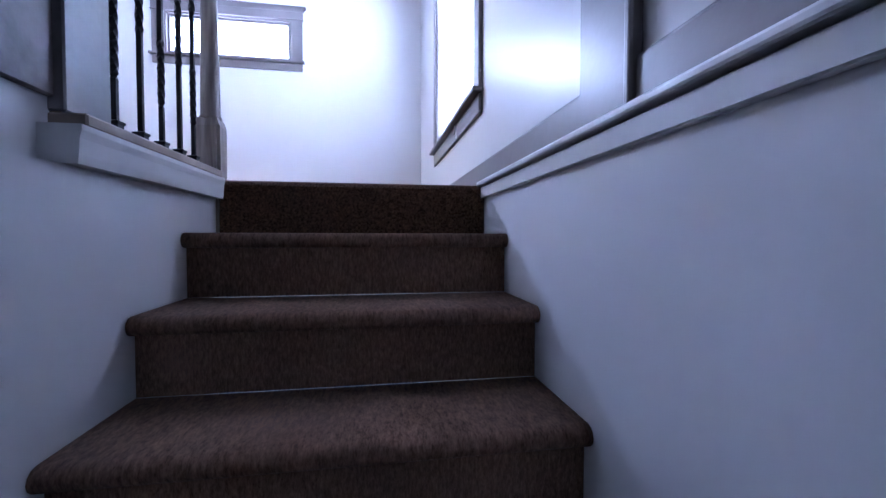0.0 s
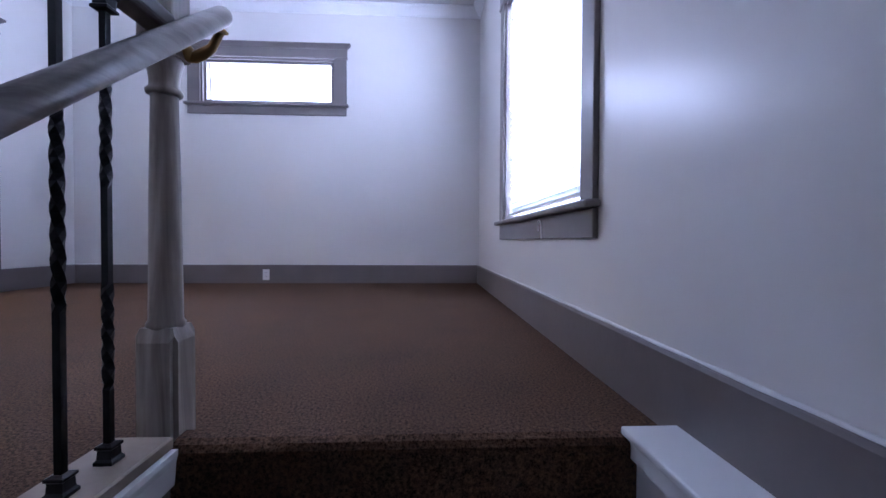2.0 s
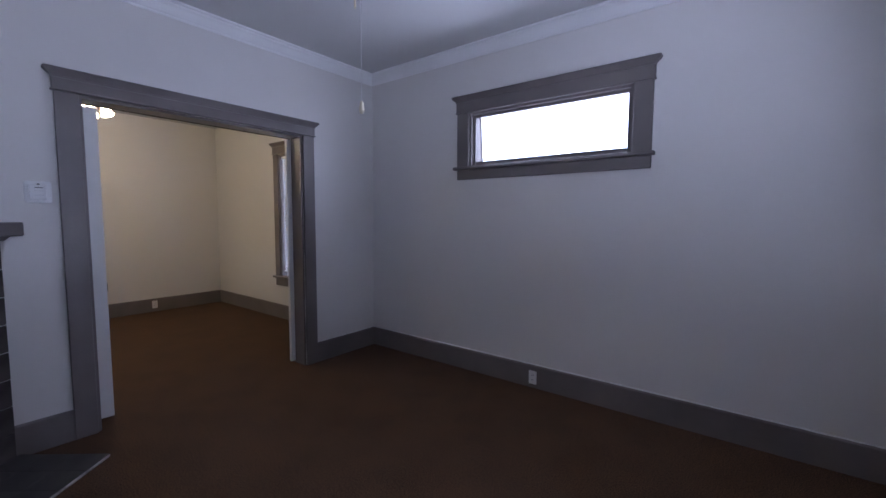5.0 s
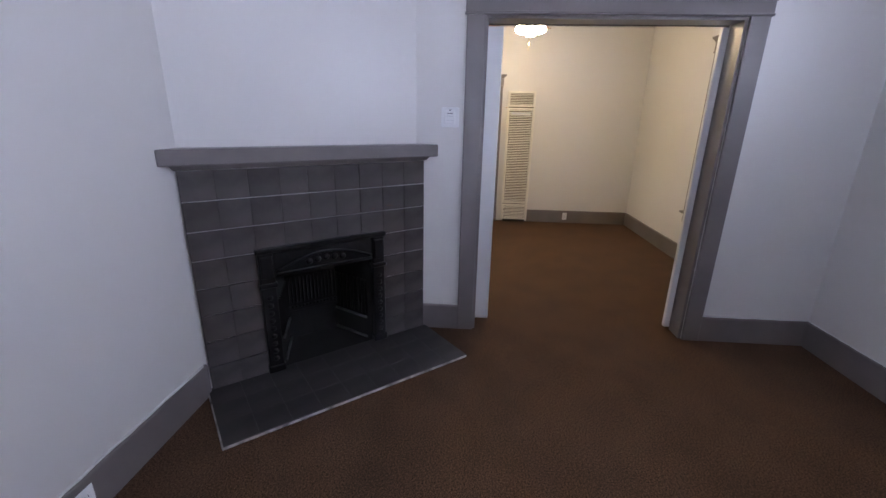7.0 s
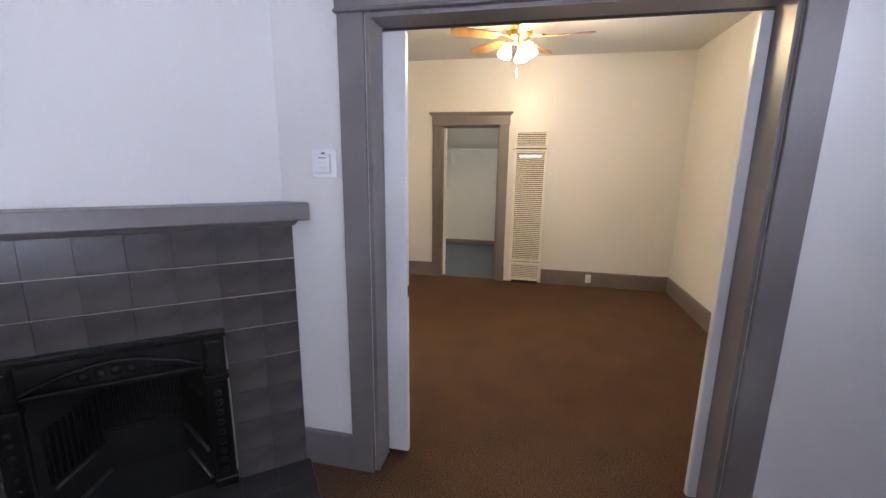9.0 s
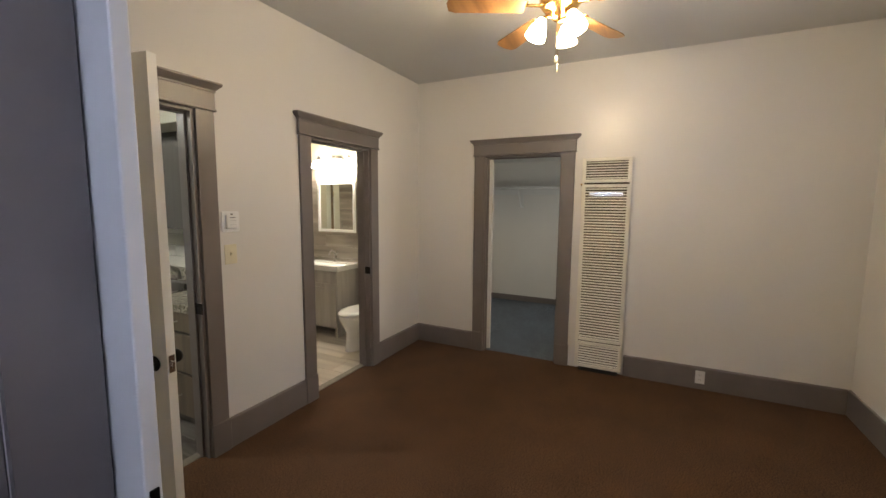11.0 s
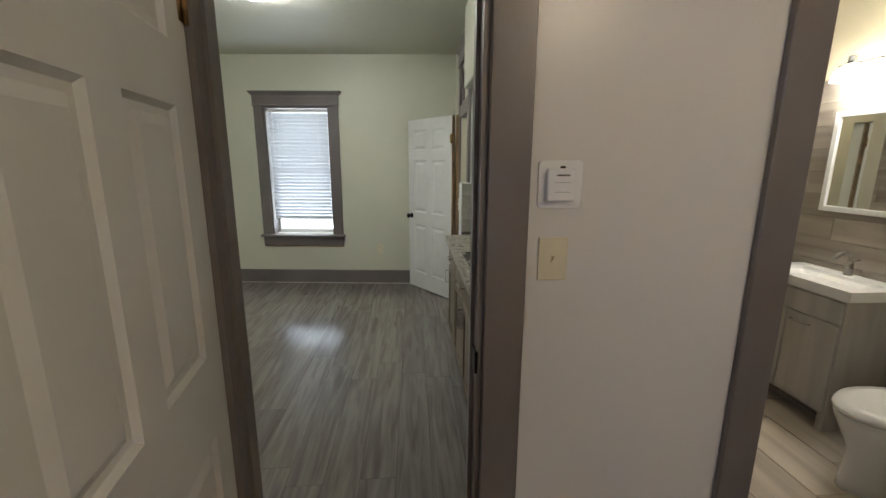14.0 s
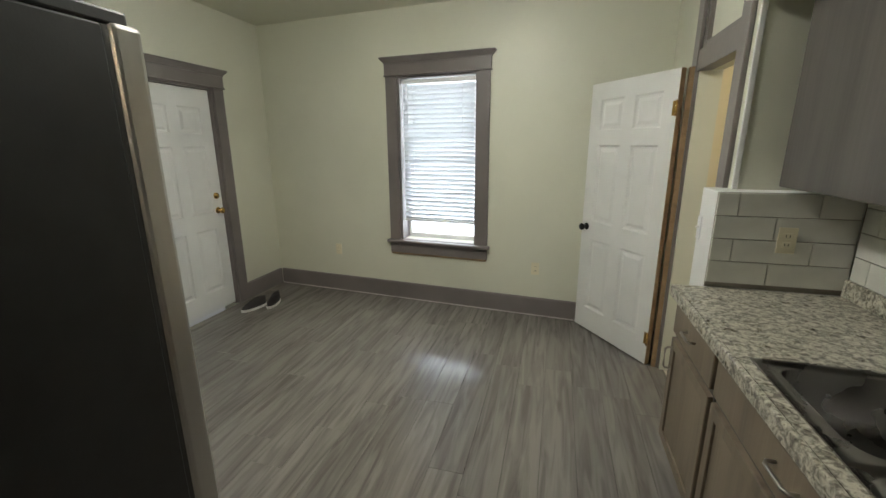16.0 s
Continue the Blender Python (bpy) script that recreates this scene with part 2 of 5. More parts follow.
def box(bm, lo, hi, m=I4, grow=0.0, growv=None):
    """A box; grow spreads its top sideways and, by growv, outwards."""
    gv = grow if growv is None else growv
    (a, b, c), (d, e, f) = lo, hi
    pts = [(a, b, c), (d, b, c), (d, e, c), (a, e, c), (a - grow, b, f), (d + grow, b, f), (d + grow, e + gv, f), (a - grow, e + gv, f)]
    v = [bm.verts.new(m @ Vector(p)) for p in pts]
    for q in ((3, 2, 1, 0), (4, 5, 6, 7), (0, 1, 5, 4), (1, 2, 6, 5), (2, 3, 7, 6), (3, 0, 4, 7)):
        bm.faces.new([v[i] for i in q])
    return bm


def soft_box(bm, lo, hi, m=I4, r=0.004, seg=1):
    t = bmesh.new()
    box(t, lo, hi)
    bmesh.ops.bevel(t, geom=t.edges[:], offset=r, segments=seg, affect="EDGES", profile=0.5)
    join(bm, t, m)
    return bm


def join(bm, t, m=I4):
    base = {}
    for v in t.verts:
        base[v] = bm.verts.new(m @ v.co)
    for f in t.faces:
        try:
            bm.faces.new([base[v] for v in f.verts]).smooth = f.smooth
        except ValueError:
            pass
    t.free()


def prism(bm, pts, u0, u1, m=I4, caps=True):
    """A profile of (v, z) points drawn along u."""
    a = [bm.verts.new(m @ Vector((u0, p, q))) for p, q in pts]
    b = [bm.verts.new(m @ Vector((u1, p, q))) for p, q in pts]
    k = len(pts)
    for i in range(k):
        bm.faces.new((a[i], a[(i + 1) % k], b[(i + 1) % k], b[i]))
    if caps:
        bm.faces.new(a[::-1])
        bm.faces.new(b)
    return bm


def lathe(bm, prof, m=I4, seg=24, close=True):
    """Turns (radius, height) points round the z axis."""
    rings = []
    for r, z in prof:
        rings.append([bm.verts.new(m @ Vector((r * math.cos(2 * math.pi * i / seg), r * math.sin(2 * math.pi * i / seg), z))) for i in range(seg)])
    for p, q in zip(rings, rings[1:]):
        for i in range(seg):
            f = bm.faces.new((p[i], p[(i + 1) % seg], q[(i + 1) % seg], q[i]))
            f.smooth = True
    if close:
        bm.faces.new(rings[0][::-1])
        bm.faces.new(rings[-1])
    return bm


def tube(bm, pts, r, m=I4, seg=10, flat=1.0):
    """A round bar along points; flat squeezes it in height."""
    pts = [Vector(p) for p in pts]
    rings = []
    for i, p in enumerate(pts):
        d = (pts[min(i + 1, len(pts) - 1)] - pts[max(i - 1, 0)]).normalized()
        s = d.cross(Vector((0, 0, 1)))
        s = s.normalized() if s.length > 1e-4 else Vector((1, 0, 0))
        t = s.cross(d).normalized()
        rr = r[i] if isinstance(r, (list, tuple)) else r
        rings.append([bm.verts.new(m @ (p + s * rr * math.cos(2 * math.pi * k / seg) + t * rr * flat * math.sin(2 * math.pi * k / seg))) for k in range(seg)])
    for p, q in zip(rings, rings[1:]):
        for k in range(seg):
            bm.faces.new((p[k], p[(k + 1) % seg], q[(k + 1) % seg], q[k])).smooth = True
    bm.faces.new(rings[0][::-1])
    bm.faces.new(rings[-1])
    return bm


def rrect(w, h, r, n=5):
    pts = []
    for cx, cy, a0 in ((w / 2 - r, h / 2 - r, 0), (-w / 2 + r, h / 2 - r, 90), (-w / 2 + r, -h / 2 + r, 180), (w / 2 - r, -h / 2 + r, 270)):
        for i in range(n + 1):
            a = radians(a0 + 90 * i / n)
            pts.append((cx + r * math.cos(a), cy + r * math.sin(a)))
    return pts


def loft(bm, rings, m=I4, cap0=False, cap1=True):
    vs = [[bm.verts.new(m @ Vector(p)) for p in ring] for ring in rings]
    for p, q in zip(vs, vs[1:]):
        k = len(p)
        for i in range(k):
            bm.faces.new((p[i], p[(i + 1) % k], q[(i + 1) % k], q[i])).smooth = True
    if cap0:
        bm.faces.new(vs[0][::-1])
    if cap1:
        bm.faces.new(vs[-1])
    return bm


def solid(name, bm, material, normals=True):
    me = bpy.data.meshes.new(name)
    if normals:
        bmesh.ops.recalc_face_normals(bm, faces=bm.faces[:])
    bm.to_mesh(me)
    bm.free()
    me.materials.append(material)
    return new(name, me)


def part(name, bm, material, parent, label=""):
    ob = solid(name, bm, material)
    ob.parent = parent
    if label:
        tagged(ob, label)
    return ob


def thing(name, label, category, at=(0, 0, 0), group="", kind=""):
    ob = new(name)
    ob.location = at
    bpy.context.view_layer.update()
    ob.empty_display_size = 0.1
    return tagged(ob, label, category, group, kind)


def put(ob, parent):
    """Hangs a part made in world places under a thing."""
    ob.parent = parent
    ob.matrix_parent_inverse = Matrix.Translation(parent.location).inverted() if parent.parent is None else Matrix.Identity(4)
    return ob


def wpart(name, bm, material, parent, label=""):
    ob = solid(name, bm, material)
    put(ob, parent)
    if label:
        tagged(ob, label)
    return ob


def structure(name, bm, material, label, category):
    return tagged(solid(name, bm, material), label, category, kind="structure")


def slab_with_holes(bm, u0, u1, z0, z1, v0, v1, holes, m):
    us = sorted({u0, u1, *(h[0] for h in holes), *(h[1] for h in holes)})
    for a, b in zip(us, us[1:]):
        cut = sorted((h[2], h[3]) for h in holes if h[0] < (a + b) / 2 < h[1])
        z = z0
        for c, d in cut:
            if c > z + 1e-6:
                box(bm, (a, v0, z), (b, v1, c), m)
            z = d
        if z1 > z + 1e-6:
            box(bm, (a, v0, z), (b, v1, z1), m)
    return bm

# ---- large structure ----
LIV_Z, ROOM_Z, KIT_Z, BATH_Z, CLO_Z = 3.02, 2.94, 2.78, 2.6, 2.3
EAST = 4.33
FN, FE, FW = F(0, 0, 180), F(EAST, 0, 90), F(0, 0, -90)
FR2E, FR2W, FR2S = F(-0.20, 0, 90), F(-3.86, 0, -90), F(0, -3.87, 0)
FKS, FKE, FKW, FKN = F(0, -8.02, -4.9), F(2.32, 0, 90), F(-1.575, 0, -90), F(0, -4.0, 180)

structure("wall_north", slab_with_holes(bmesh.new(), -EAST, 6.7, -0.1, 3.15, -0.2, 0, [(-2.74, -1.32, 1.94, 2.43), (1.08, 1.93, 0.62, 2.34)], FN), PAINT, "off-white painted plaster wall with a high window", "wall")
structure("wall_east", slab_with_holes(bmesh.new(), -8.4, 0.2, -2.7, 3.15, -0.2, 0, [(-3.015, -1.47, 0.62, 2.25)], FE), PAINT, "off-white painted wall with a tall window", "wall")
OPEN = (0.905, 2.53, -0.1, 2.24)
structure("wall_west", slab_with_holes(bmesh.new(), 0, 4.1, -0.1, 3.15, -0.14, 0, [OPEN], FW), PAINT, "off-white painted wall with a wide cased opening", "wall")
structure("wall_west_inner", slab_with_holes(bmesh.new(), -3.87, 0, -0.1, 3.15, -0.02, 0, [(-2.53, -0.905, -0.1, 2.24)], FR2E), PAINT, "cream-lit painted wall with a wide opening", "wall")
structure("wall_south", slab_with_holes(bmesh.new(), 0.0, 2.95, -0.1, 3.15, -0.06, 0, [], F(0, -4.10, 0)), PAINT, "off-white painted wall beside the fireplace", "wall")
b = bmesh.new()
box(b, (2.95, -4.42, 2.45), (EAST, -4.12, 3.15))
box(b, (2.72, -4.42, -0.1), (2.95, -4.161, 3.15))
structure("wall_stair_header", b, PAINT, "painted wall over the stair opening", "wall")
structure("wall_dining_west", slab_with_holes(bmesh.new(), -0.2, 3.87, -0.1, 3.15, -0.12, 0, [(2.25, 3.05, -0.1, 2.11)], FR2W), PAINT, "cream-lit painted wall with a closet doorway", "wall")
structure("wall_dining_south", slab_with_holes(bmesh.new(), -3.98, -0.14, -0.1, 3.15, -0.06, 0, [(-1.258, -0.515, -0.1, 2.15), (-2.932, -2.168, -0.1, 2.12)], FR2S), PAINT, "cream-lit painted wall with two doorways", "wall")
def kitchen_north():
    b = slab_with_holes(bmesh.new(), 0.14, 2.12, -0.1, 2.9, -0.06, 0, [(0.515, 1.258, -0.1, 2.15)], FKN)
    box(b, (-0.14, -4.22, -0.1), (2.32, -4.162, 2.9))
    box(b, (-0.14, -4.162, -0.1), (-0.02, -4.0, 2.9))
    return b


structure("wall_kitchen_north", kitchen_north(), CREAM, "pale green-cream kitchen wall with a doorway", "wall")
structure("wall_bath_north", slab_with_holes(bmesh.new(), 2.12, 3.98, -0.1, 2.9, -0.06, 0, [(2.168, 2.932, -0.1, 2.12)], FKN), BATHPAINT, "warm cream bathroom wall with a doorway", "wall")
structure("wall_kitchen_south", slab_with_holes(bmesh.new(), -1.75, 2.6, -0.1, 2.9, -0.2, 0, [(-0.06, 0.73, 0.64, 2.20)], FKS), CREAM, "pale green-cream kitchen wall with a window", "wall")
structure("wall_kitchen_east", slab_with_holes(bmesh.new(), -8.4, -4.0, -0.1, 2.9, -0.2, 0, [(-7.51, -6.66, -0.1, 2.09)], FKE), CREAM, "pale green-cream kitchen wall with a door", "wall")
structure("wall_kitchen_west", slab_with_holes(bmesh.new(), 6.43, 8.15, -0.1, 2.9, -0.12, 0, [(6.585, 7.20, -0.1, 2.02), (6.585, 7.20, 2.12, 2.50)], FKW), CREAM, "pale green-cream wall with a transomed doorway", "wall")
b = bmesh.new()
box(b, (-2.035, -6.53, 1.36), (-1.695, -6.43, 2.9))
box(b, (-2.22, -6.53, -0.1), (-2.035, -4.06, 2.9))
structure("wall_counter_alcove", b, CREAM, "pale cream alcove walls round the counter", "wall")
b = bmesh.new()
soft_box(b, (-2.034, -6.520, -0.1), (-1.48, -6.32, 1.368), r=0.004)
structure("wall_half", b, WHITE, "low white half wall with a ledge behind the counter", "wall")
b = bmesh.new()
soft_box(b, (-2.034, -6.429, 2.16), (-1.50, -4.061, 2.9), r=0.006)
structure("soffit", b, CREAM, "pale cream soffit above the wall cabinets", "soffit")
# bathroom and closet shells
b = bmesh.new()
box(b, (-3.98, -7.9, -0.1), (-3.86, -4.0, 2.7))
structure("wall_bath_west", b, BATHPAINT, "warm cream bathroom wall above plank tile", "wall")
b = bmesh.new()
box(b, (-3.86, -7.9, -0.1), (-1.62, -7.78, 2.7))
structure("wall_bath_south", b, BATHPAINT, "warm cream bathroom wall", "wall")
b = bmesh.new()
box(b, (-6.52, -4.12, -0.1), (-6.40, -1.6, 2.5))
box(b, (-6.40, -4.12, -0.1), (-3.98, -4.0, 2.5))
slab_with_holes(b, 3.98, 6.4, -0.1, 2.5, 0.0, 0.12, [(4.5, 5.4, 0.8, 2.0)], F(0, -1.6, 180))
structure("wall_closet", b, PAINT, "plain off-white closet walls", "wall")
# stair shell
b = bmesh.new()
box(b, (2.95, -8.4, -2.7), (3.127, -3.70, -0.08))
box(b, (2.95, -8.4, -0.08), (3.08, -4.42, 3.15))
structure("wall_stair_left", b, STAIRPAINT, "smooth white stair wall below the balustrade", "wall")
b = bmesh.new()
box(b, (4.176, -8.3, -2.7), (4.298, -3.66, -0.01))
structure("wall_stair_right", b, STAIRPAINT, "smooth white half wall beside the stairs", "wall")
b = bmesh.new()
box(b, (2.95, -8.6, -2.7), (4.5, -8.4, 3.15))
structure("wall_stair_end", b, STAIRPAINT, "plain white wall at the foot of the stairs", "wall")

# floors and ceilings
b = bmesh.new()
box(b, (-3.90, -3.93, -0.12), (3.08, 0.0, 0))
box(b, (3.08, -3.575, -0.12), (EAST, 0.0, 0))
box(b, (0, -4.10, -0.12), (3.02, -3.93, 0))
structure("floor_carpet", b, CARPET, "worn brown cut-pile wall-to-wall carpet", "carpet")
b = bmesh.new()
box(b, (-6.4, -4.0, -0.12), (-3.90, -1.72, -0.004))
structure("floor_closet", b, BLUECARPET, "slate blue closet carpet", "carpet")
b = bmesh.new()
box(b, (-2.1, -8.3, -0.14), (2.33, -3.93, -0.012))
subfloor = structure("floor_kitchen", b, DARK, "grey wood-look plank floor", "floor")
b = bmesh.new()
box(b, (-3.86, -7.78, -0.14), (-2.1, -3.93, -0.014))
box(b, (-2.1, -7.78, -0.14), (-1.6, -6.42, -0.010))
bathfloor = structure("floor_bath", b, SUBGROUT, "pale wood-look tile floor", "floor")
b = bmesh.new()
box(b, (2.95, -8.4, -2.75), (4.3, -6.0, -2.6))
structure("floor_stair_foot", b, CARPET, "brown carpet at the foot of the stairs", "carpet")
b = bmesh.new()
box(b, (-0.14, -8.4, LIV_Z), (4.5, 0.2, LIV_Z + 0.12))
structure("ceiling_living", b, CEIL, "flat pale grey ceiling", "ceiling")
b = bmesh.new()
box(b, (-3.98, -3.93, ROOM_Z), (-0.2, 0.05, ROOM_Z + 0.12))
structure("ceiling_dining", b, CEIL, "flat pale ceiling lit by the fan lamp", "ceiling")
b = bmesh.new()
box(b, (-2.2, -8.45, KIT_Z), (2.6, -3.94, KIT_Z + 0.12))
structure("ceiling_kitchen", b, CREAM, "flat pale cream kitchen ceiling", "ceiling")
b = bmesh.new()
box(b, (-3.9, -7.9, BATH_Z), (-2.2, -4.0, BATH_Z + 0.1))
box(b, (-2.2, -7.9, BATH_Z), (-1.6, -6.4, BATH_Z + 0.1))
structure("ceiling_bath", b, CEIL, "flat pale bathroom ceiling", "ceiling")
b = bmesh.new()
box(b, (-6.5, -4.1, CLO_Z), (-3.95, -1.65, CLO_Z + 0.1))
structure("ceiling_closet", b, CEIL, "flat pale closet ceiling", "ceiling")
# ground outside, so that nothing hangs in the air
b = bmesh.new()
box(b, (-60, -60, -2.9), (60, 60, -2.76))
structure("ground", b, mat("ground", (0.2, 0.2, 0.18), 0.9, 0.1, 0.5), "plain grey ground outside", "ground")


# ---- trim ----
BASE_H = 0.20
BASE_PROF = ((0, 0), (0.020, 0), (0.020, BASE_H - 0.012), (0.016, BASE_H - 0.003), (0.010, BASE_H), (0, BASE_H))


def baseboard(m, u0, u1, z=0.0, name="baseboard", material=None):
    b = prism(bmesh.new(), [(v, q + z) for v, q in BASE_PROF], u0, u1, m)
    return structure(name, b, material or TRIM, "taupe painted wooden baseboard", "baseboard")


baseboard(FN, -EAST + 0.022, -0.001)
baseboard(FE, -4.268, -0.001)
baseboard(FE, -8.3, -4.518, 0.0)
baseboard(FW, 0.022, 0.785)
baseboard(FW, 2.65, 2.94)
baseboard(F(0, -4.10, 0), 0.98, 2.93)
baseboard(FN, 0.32, 3.86)
baseboard(FR2W, 0.022, 1.62)
baseboard(FR2W, 3.17, 3.868)
baseboard(FR2S, -3.838, -3.052)
baseboard(FR2S, -2.048, -1.38)
baseboard(FR2S, -0.394, -0.222)
baseboard(FR2E, -3.868, -2.65)
baseboard(FR2E, -0.785, -0.022)
for m, a, c in ((FKS, -1.498, 2.298), (FKE, -8.20, -7.63), (FKE, -6.54, -4.0), (FKW, 7.33, 8.128)):
    baseboard(m, a, c, -0.025)
baseboard(F(-6.4, 0, -90), 1.74, 4.0, -0.115)
# uneven white paint bead along the top of the baseboards
def paint_bead(m, u0, u1, seedv):
    rr = random.Random(seedv)
    b = bmesh.new()
    n = max(2, int((u1 - u0) / 0.06))
    rings = []
    for i in range(n + 1):
        u = u0 + (u1 - u0) * i / n
        h, d = rr.uniform(0.002, 0.0065), rr.uniform(0.010, 0.016)
        rings.append([(u, 0.0003, BASE_H - 0.001), (u, d, BASE_H - 0.0005), (u, d * 0.6, BASE_H + h * 0.6), (u, 0.0003, BASE_H + h)])
    loft(b, rings, m, True)
    structure("trim_bead", b, WHITE, "uneven white caulk along the baseboard's top", "caulk")


paint_bead(FN, -EAST + 0.022, -0.002, 1)
paint_bead(FE, -4.268, -0.002, 2)
paint_bead(FE, -8.2, -4.518, 3)
paint_bead(FW, 0.022, 0.785, 4)
paint_bead(F(0, -4.10, 0), 1.0, 2.93, 5)
b = bmesh.new()
soft_box(b, (-0.17, 0.0005, 0.482), (0.84, 0.016, 0.499), FKS, 0.003)
structure("trim_raw", b, RAWWOOD, "strip of bare wood under the window apron", "trim")
# pale caulk bead along the kitchen floor
b = bmesh.new()
prism(b, ((0.0205, -0.002), (0.028, -0.002), (0.027, 0.005), (0.0205, 0.009)), -1.47, 2.295, FKS)
structure("trim", b, mat("mauve_caulk", (0.42, 0.37, 0.37), 0.6, 0.12, 6), "thin pale shoe bead along the floor", "trim")

CROWN = ((0, 2.918), (0.010, 2.918), (0.014, 2.930), (0.024, 2.938), (0.038, 2.955), (0.056, 2.978), (0.070, 2.99), (0.073, 3.0), (0.088, 3.005), (0.088, 3.0195), (0, 3.0195))
for m, a, c in ((FN, -EAST, 0.0), (FE, -4.12, 0.0), (FW, 0.0, 4.1)):
    structure("crown", prism(bmesh.new(), CROWN, a, c, m), CROWNPAINT, "white painted crown moulding below the ceiling", "crown moulding")


def casing(root, m, u0, u1, z0, z1, w=0.115, head=0.11, legs_to=None, plinth=False, over=0.046, material=None):
    """Flat legs, a head board and a projecting cap round an opening."""
    material = material or TRIM
    low = z0 if legs_to is None else legs_to
    for a, c in ((u0 - w, u0), (u1, u1 + w)):
        b = bmesh.new()
        soft_box(b, (a, 0.0005, low), (c, 0.024, z1), m, 0.003)
        if plinth:
            soft_box(b, (a - 0.006, 0.0005, low), (c + 0.004, 0.031, low + BASE_H + 0.012), m, 0.003)
        wpart("casing_leg", b, material, root)
    b = bmesh.new()
    soft_box(b, (u0 - w - 0.008, 0.0005, z1 + 0.002), (u1 + w + 0.008, 0.029, z1 + head), m, 0.003)
    soft_box(b, (u0 - w - 0.014, 0.0005, z1 - 0.001), (u1 + w + 0.014, 0.035, z1 + 0.014), m, 0.004)
    wpart("casing_head", b, material, root)
    b = bmesh.new()
    t = z1 + head
    box(b, (u0 - w - 0.010, 0.0005, t), (u1 + w + 0.010, 0.034, t + 0.012), m)
    box(b, (u0 - w - 0.012, 0.0005, t + 0.012), (u1 + w + 0.012, 0.036, t + 0.042), m, over - 0.014, 0.017)
    soft_box(b, (u0 - w - over, 0.0005, t + 0.042), (u1 + w + over, 0.056, t + 0.058), m, 0.004)
    wpart("casing_cap", b, material, root)


def jamb(root, m, u0, u1, z0, z1, depth, material=None, t=0.018):
    b = bmesh.new()
    box(b, (u0 - 0.001, -depth, z0), (u0 + t, 0.004, z1), m)
    box(b, (u1 - t, -depth, z0), (u1 + 0.001, 0.004, z1), m)
    box(b, (u0 + t, -depth, z1 - t), (u1 - t, 0.004, z1 + 0.001), m)
    return wpart("jamb", b, material or TRIM, root)


# wide opening between the living room and the next room, with pocket doors
op = tagged(new("door_1"), "wide taupe cased opening with white pocket doors slid back", "doorway", kind="structure")
casing(op, FW, 0.905, 2.53, 0.0, 2.24, w=0.12, head=0.08)
casing(op, FR2E, -2.53, -0.905, 0.0, 2.24, w=0.12, head=0.08)
b = bmesh.new()
for a, c in ((-0.001, -0.155), (-0.2005, -0.2025)):
    box(b, (0.904, c, 0), (0.925, a, 2.24), FW)
    box(b, (2.51, c, 0), (2.531, a, 2.24), FW)
    box(b, (0.925, c, 2.222), (2.51, a, 2.241), FW)
wpart("jamb", b, TRIM, op)
b = bmesh.new()
box(b, (0.925, -0.204, 2.227), (2.51, -0.156, 2.245), FW)
wpart("door_track", b, DARK, op, "dark pocket door track slot")
for name, a, c in (("pocket_door", 2.40, 2.55), ("pocket_door", 0.87, 0.965)):
    b = bmesh.new()
    soft_box(b, (a, -0.198, 0.015), (c, -0.162, 2.21), FW, 0.003)
    p = tagged(solid(name, b, WHITE), "edge of a white pocket door slid into the wall", "door", "pocket doors")
    if a > 2:
        b = bmesh.new()
        soft_box(b, (2.396, -0.19, 0.93), (2.402, -0.17, 0.99), FW, 0.001)
        wpart("latch", b, BLACKMETAL, p, "black edge latch")


def six_panel(root, m, w=0.81, h=2.02, t=0.036, material=None, rows=((0.20, 0.80), (0.95, 1.56), (1.67, 1.90))):
    """A moulded six-panel leaf; u from hinge to latch, v through its thickness."""
    material = material or WHITE
    s, mid = 0.11, 0.10
    pw = (w - 2 * s - mid) / 2
    cols = ((s, s + pw), (s + pw + mid, w - s))
    b = bmesh.new()
    holes = [(a, c, z0, z1) for a, c in cols for z0, z1 in rows]
    slab_with_holes(b, 0, w, 0.008, h, -t, 0, holes, m)
    leaf = wpart("leaf", b, material, root)
    for a, c, z0, z1 in holes:
        b = bmesh.new()
        box(b, (a, -t + 0.011, z0), (c, -0.011, z1), m)
        for side in (0, 1):
            q0, q1 = (-0.011, -0.0015) if side else (-t + 0.011, -t + 0.0015)
            i, j = 0.028, 0.05
            ring = [[(a + 0.001, q0, z0 + 0.001), (c - 0.001, q0, z0 + 0.001), (c - 0.001, q0, z1 - 0.001), (a + 0.001, q0, z1 - 0.001)],
                    [(a + i, q0, z0 + i), (c - i, q0, z0 + i), (c - i, q0, z1 - i), (a + i, q0, z1 - i)],
                    [(a + j, q1, z0 + j), (c - j, q1, z0 + j), (c - j, q1, z1 - j), (a + j, q1, z1 - j)]]
            loft(b, ring[1:], m)
            # ogee edge between stile and panel
            e = 0.012
            for p0, p1, p2, p3 in (((a, z0), (c, z0), (c - e, z0 + e), (a + e, z0 + e)), ((c, z0), (c, z1), (c - e, z1 - e), (c - e, z0 + e)),
                                   ((c, z1), (a, z1), (a + e, z1 - e), (c - e, z1 - e)), ((a, z1), (a, z0), (a + e, z0 + e), (a + e, z1 - e))):
                o = -0.0005 if side else -t + 0.0005
                b.faces.new([b.verts.new(m @ Vector((x, v, z))) for (x, z), v in ((p0, o), (p1, o), (p2, q0), (p3, q0))])
        ob = wpart("panel", b, material, root)
        for f in ob.data.polygons:
            f.use_smooth = False
    return leaf


